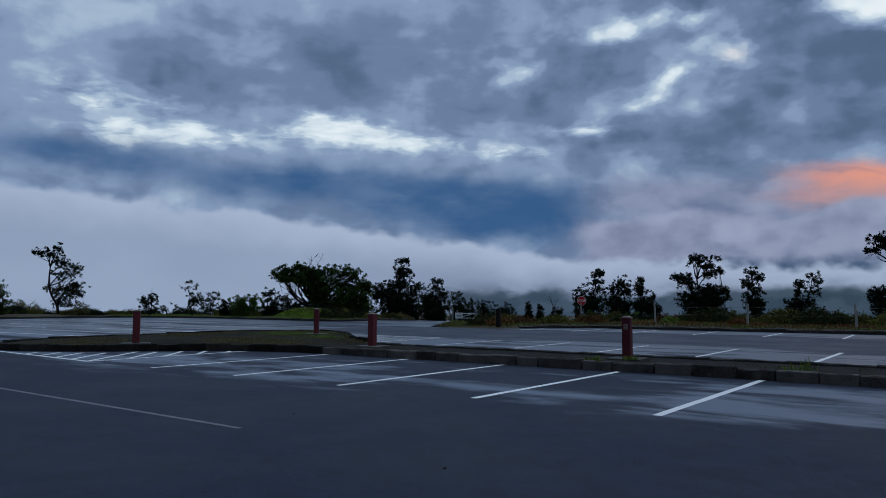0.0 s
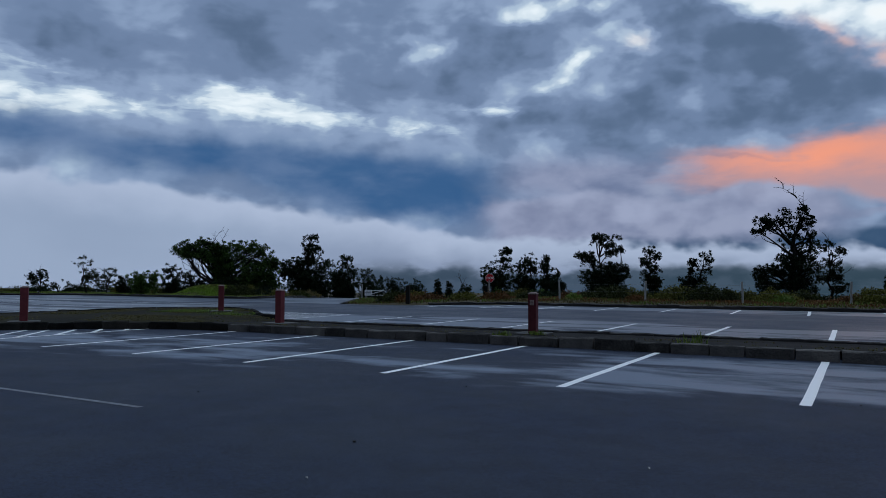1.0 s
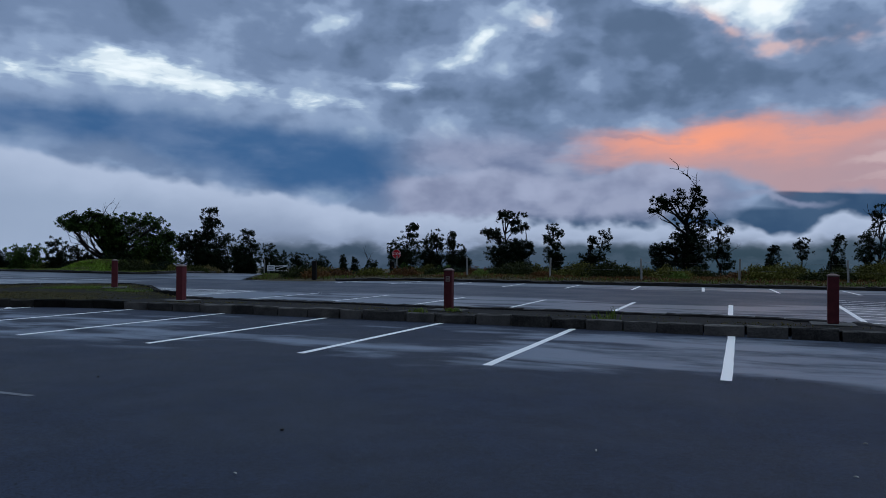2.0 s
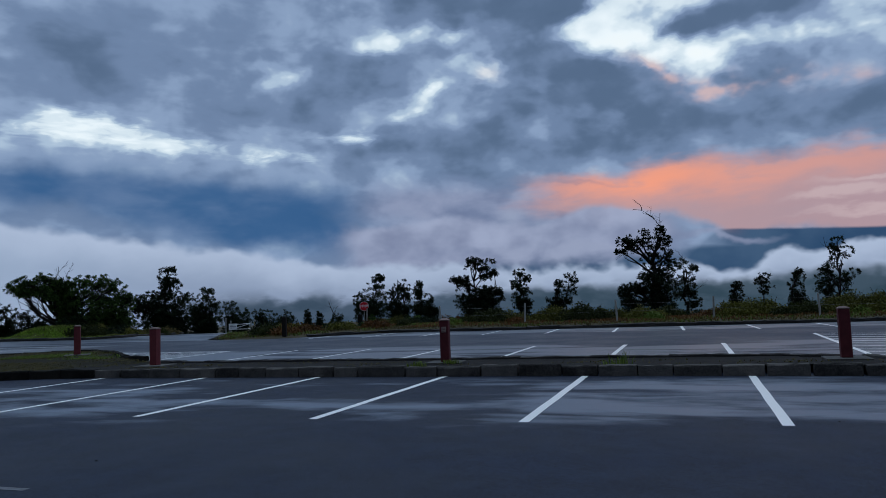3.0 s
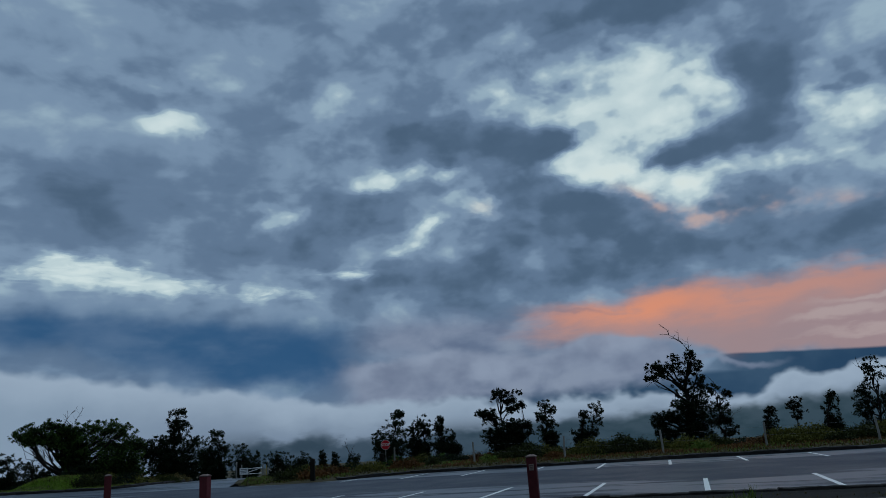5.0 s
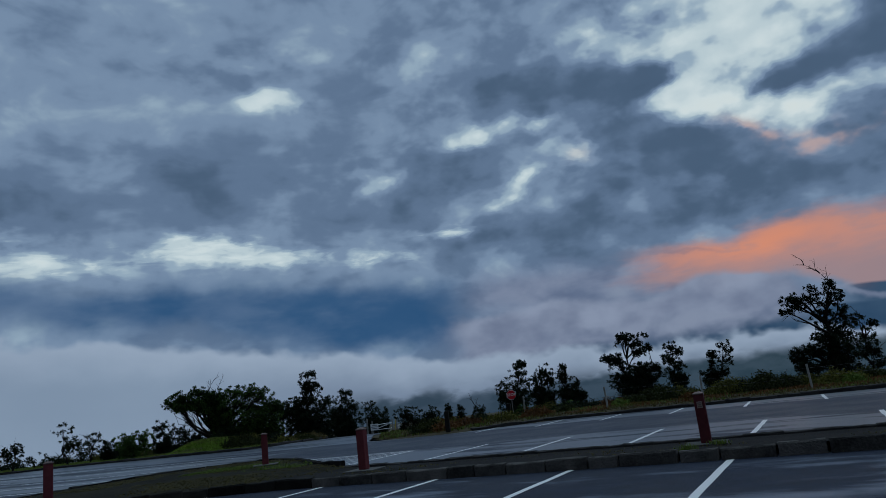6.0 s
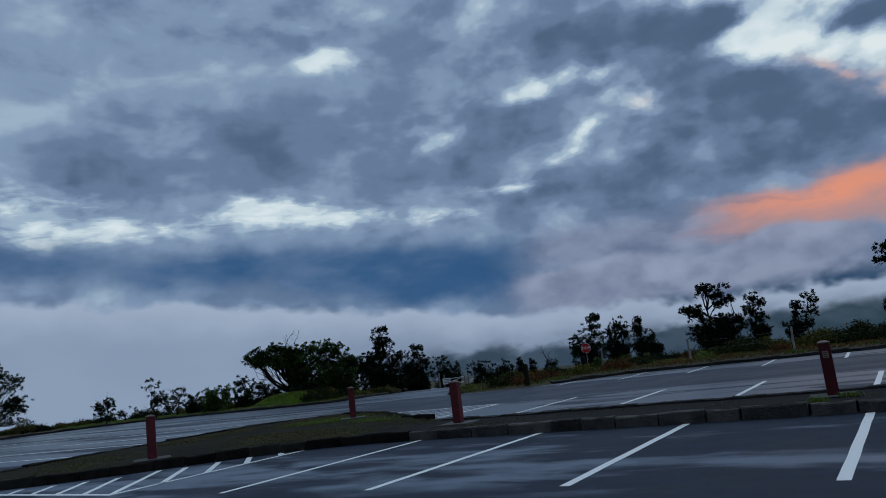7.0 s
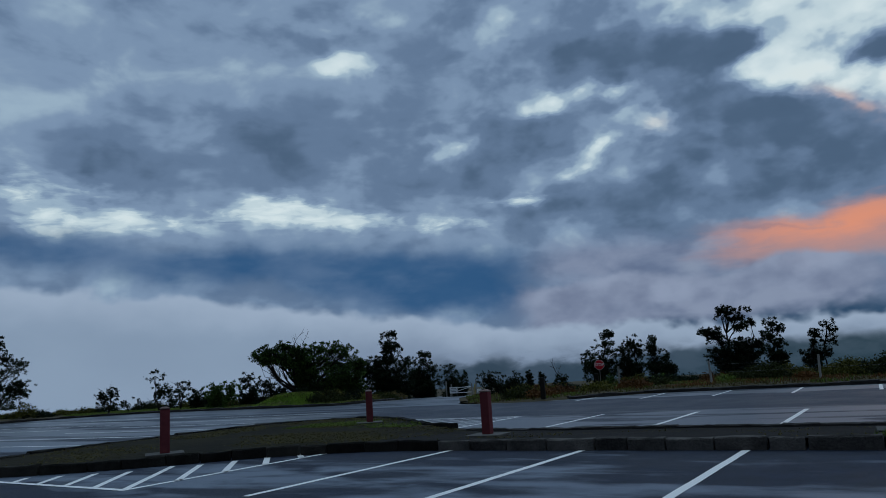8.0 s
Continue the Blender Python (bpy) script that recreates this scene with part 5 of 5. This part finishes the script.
def stop_sign(x, y, face, high):
    root = empty("stop_sign", x, y, ground_height(x, y), face)
    bm = bmesh.new()
    box(bm, 0, 0.03, high / 2 - 0.1, 0.05, 0.05, high + 0.5, 0.008)
    part("post", bm, POST, root)
    bm = bmesh.new()
    bmesh.ops.create_cone(bm, cap_ends=True, segments=8, radius1=0.375, radius2=0.375, depth=0.006, matrix=pose(0, 0, high, 90, 0, 0) @ pose(0, 0, 0, 0, 0, 22.5))
    board = part("border", bm, SIGN_WHITE, root, "white octagonal border")
    bm = bmesh.new()
    bmesh.ops.create_cone(bm, cap_ends=True, segments=8, radius1=0.355, radius2=0.355, depth=0.006, matrix=pose(0, -0.005, high, 90, 0, 0) @ pose(0, 0, 0, 0, 0, 22.5))
    part("face", bm, SIGN_RED, root, "red octagonal face")
    curve = bpy.data.curves.new("lettering", "FONT")
    curve.body, curve.size, curve.align_x, curve.align_y, curve.extrude = "STOP", 0.27, "CENTER", "CENTER", 0.002
    curve.offset = 0.004
    word = new("lettering", curve)
    bpy.context.view_layer.update()
    me = bpy.data.meshes.new_from_object(word.evaluated_get(bpy.context.evaluated_depsgraph_get()))
    bpy.data.objects.remove(word)
    me.materials.clear()
    me.materials.append(SIGN_WHITE)
    ob = new("lettering", me)
    ob.parent = root
    ob.matrix_basis = pose(0, -0.012, high, 90, 0, 0)
    tagged(ob, "white letters STOP")
    return tagged(root, "red octagonal stop sign on a grey post", "stop sign")


stop_sign(-18.45, 38.3, 24, 1.78)


def simple_post(name, x, y, height, radius, mat, label, category="post", square=False):
    root = empty(name, x, y, ground_height(x, y), 12)
    bm = bmesh.new()
    if square:
        box(bm, 0, 0, height / 2 - 0.1, radius * 2, radius * 2, height + 0.2, 0.012)
    else:
        tube(bm, [(0, 0, -0.2), (0, 0, height * 0.5), (0.012, 0, height)], [radius, radius, radius * 0.95], 10)
    part("shaft", bm, mat, root)
    bm = bmesh.new()
    tube(bm, [(0.012, 0, height - 0.005), (0.012, 0, height + 0.015), (0.012, 0, height + 0.03)], [radius, radius * 0.9, radius * 0.4], 10)
    part("top", bm, mat, root)
    return tagged(root, label, category)


simple_post("wooden_post", -14.83, 19.6, 0.98, 0.105, DARK_POST, "thick dark wooden post on the grass tongue", square=True)
simple_post("wooden_post", -18.75, 38.2, 1.15, 0.16, DARK_POST, "thick dark wooden post beside the stop sign", square=True)
simple_post("yellow_post", -33.6, 46.8, 1.15, 0.07, YELLOW, "yellow guard post by the gate")
simple_post("metal_post", -36.25, 46.0, 1.5, 0.065, POST, "tall grey metal post by the gate")
simple_post("metal_post", -33.1, 46.1, 1.35, 0.08, POST, "tall pale post at the gate's end")
simple_post("metal_post", -32.3, 46.0, 1.4, 0.075, POST, "pale post beyond the gate")
simple_post("metal_post", -31.6, 46.3, 1.1, 0.075, POST, "pale post beyond the gate")


def gate(ax, ay, bx, by):
    """A low swing gate: two rails and a brace between its posts."""
    z = ground_height((ax + bx) / 2, (ay + by) / 2)
    root = empty("road_gate", ax, ay, z)
    d = Vector((bx - ax, by - ay, 0))
    for name, a, b in (("upper_rail", (0, 0, 0.85), (1, 0, 0.95)), ("lower_rail", (0, 0, 0.42), (1, 0, 0.45)), ("brace", (0, 0, 0.42), (1, 0, 0.95))):
        bm = bmesh.new()
        tube(bm, [d * a[0] + Vector((0, 0, a[2])), d * 0.5 + Vector((0, 0, (a[2] + b[2]) / 2)), d * b[0] + Vector((0, 0, b[2]))], [0.035, 0.035, 0.035], 8)
        part(name, bm, SIGN_WHITE, root, "white painted gate tube")
    for name, at in (("hinge_post", 0.0), ("latch_post", 1.0)):
        bm = bmesh.new()
        tube(bm, [d * at + Vector((0, 0, -0.2)), d * at + Vector((0, 0, 0.4)), d * at + Vector((0, 0, 1.25))], [0.06, 0.06, 0.06], 10)
        part(name, bm, POST, root, "grey gate post")
    return tagged(root, "low pale grey tubular gate across a side track", "gate")


gate(-35.7, 46.0, -33.5, 46.0)


def notice(x, y, face):
    root = empty("notice_board", x, y, ground_height(x, y), face)
    bm = bmesh.new()
    box(bm, 0, 0, 0.68, 0.74, 0.03, 0.58, 0.006)
    panel = part("panel", bm, SIGN_WHITE, root)
    for dz, w in ((0.16, 0.50), (0.02, 0.58), (-0.12, 0.44)):
        bm = bmesh.new()
        box(bm, 0, -0.018, 0.68 + dz, w, 0.004, 0.055)
        part("text_bar", bm, SIGN_GREY, panel)
    for dx in (-0.3, 0.3):
        bm = bmesh.new()
        box(bm, dx, 0.035, 0.4, 0.045, 0.04, 1.1, 0.004)
        part("leg", bm, POST, root)
    return tagged(root, "small white notice board on short legs by the gate", "sign")


notice(-35.35, 45.8, 33)


def trestle(x, y):
    root = empty("barrier", x, y, ground_height(x, y), 30)
    bm = bmesh.new()
    box(bm, 0, 0, 0.42, 0.42, 0.03, 0.32, 0.006)
    part("board", bm, SIGN_WHITE, root)
    for dx in (-0.12, 0.12):
        bm = bmesh.new()
        tube(bm, [(dx, 0.02, 0.6), (dx * 1.15, 0.07, 0.3), (dx * 1.3, 0.12, -0.02)], [0.015, 0.015, 0.015], 6)
        part("leg", bm, SIGN_WHITE, root)
    return tagged(root, "small white folding barrier on the grass", "barrier")


trestle(-32.85, 46.2)


def cone(x, y):
    root = empty("traffic_cone", x, y, ground_height(x, y))
    bm = bmesh.new()
    box(bm, 0, 0, 0.015, 0.34, 0.34, 0.03, 0.008)
    part("foot", bm, ORANGE, root)
    bm = bmesh.new()
    tube(bm, [(0, 0, 0.02), (0, 0, 0.3), (0, 0, 0.60)], [0.14, 0.09, 0.03], 14)
    part("body", bm, ORANGE, root)
    bm = bmesh.new()
    tube(bm, [(0, 0, 0.30), (0, 0, 0.37), (0, 0, 0.44)], [0.094, 0.080, 0.066], 14)
    part("band", bm, SIGN_WHITE, root, "white reflective band")
    return tagged(root, "faded orange traffic cone by the gate", "traffic cone")


cone(-32.55, 46.4)
# ---------------------------------------------------------------- kerb stones, last
STONES = [kerb_template("kerb_stone", KERB, s, 0.055) for s in range(5)]
DARK_STONES = [kerb_template("kerb_stone", DIM_KERB, 10 + s, 0.055) for s in range(5)]
ROCKS = [kerb_template("edge_rock", LAVA, 20 + s, 0.10) for s in range(5)]
kerb = tagged(new("kerb"), "kerb of grey mossy concrete blocks round the island", "kerb", kind="structure")
ring = island_outline[::-1]
far_from = next(k for k, p in enumerate(ring) if p.x < 8.0 and p.y > 2.6)
far_to = next(k for k, p in enumerate(ring) if p.x < -10.5 and p.y > 2.0)
lay_stones(ring[: far_from + 1], kerb, STONES, (0.52, 0.86), 0.17, 0.11, 3, gap=0.035, rough=0.018)
lay_stones(ring[far_from : far_to + 1], kerb, ROCKS, (0.3, 0.7), 0.22, 0.075, 4, "edge_rock", 0.0, 0.012)
near_from = next(k for k in range(far_to, len(ring)) if ring[k].y < 1.0 and ring[k].x > -8.6)
lay_stones(ring[far_to : near_from + 1], kerb, DARK_STONES, (0.52, 0.86), 0.17, 0.20, 6, gap=0.035, rough=0.018)
lay_stones(ring[near_from:], kerb, STONES, (0.52, 0.86), 0.17, 0.20, 7, gap=0.035, rough=0.018)
for name, line in (("kerb_right", [p for p in smooth_line(LOT_LINE_RIGHT[1:], 0.1) if p.x > -13.6]), ("kerb_left", smooth_line(LOT_LINE_LEFT[2:-2], 0.1))):
    edge = tagged(new(name), "low rough edging of dark lava stones", "kerb", kind="structure")
    lay_stones(line, edge, ROCKS, (0.5, 1.1), 0.4, 0.15 if name == "kerb_right" else 0.15, 5, "edge_rock", 0.01, 0.03)
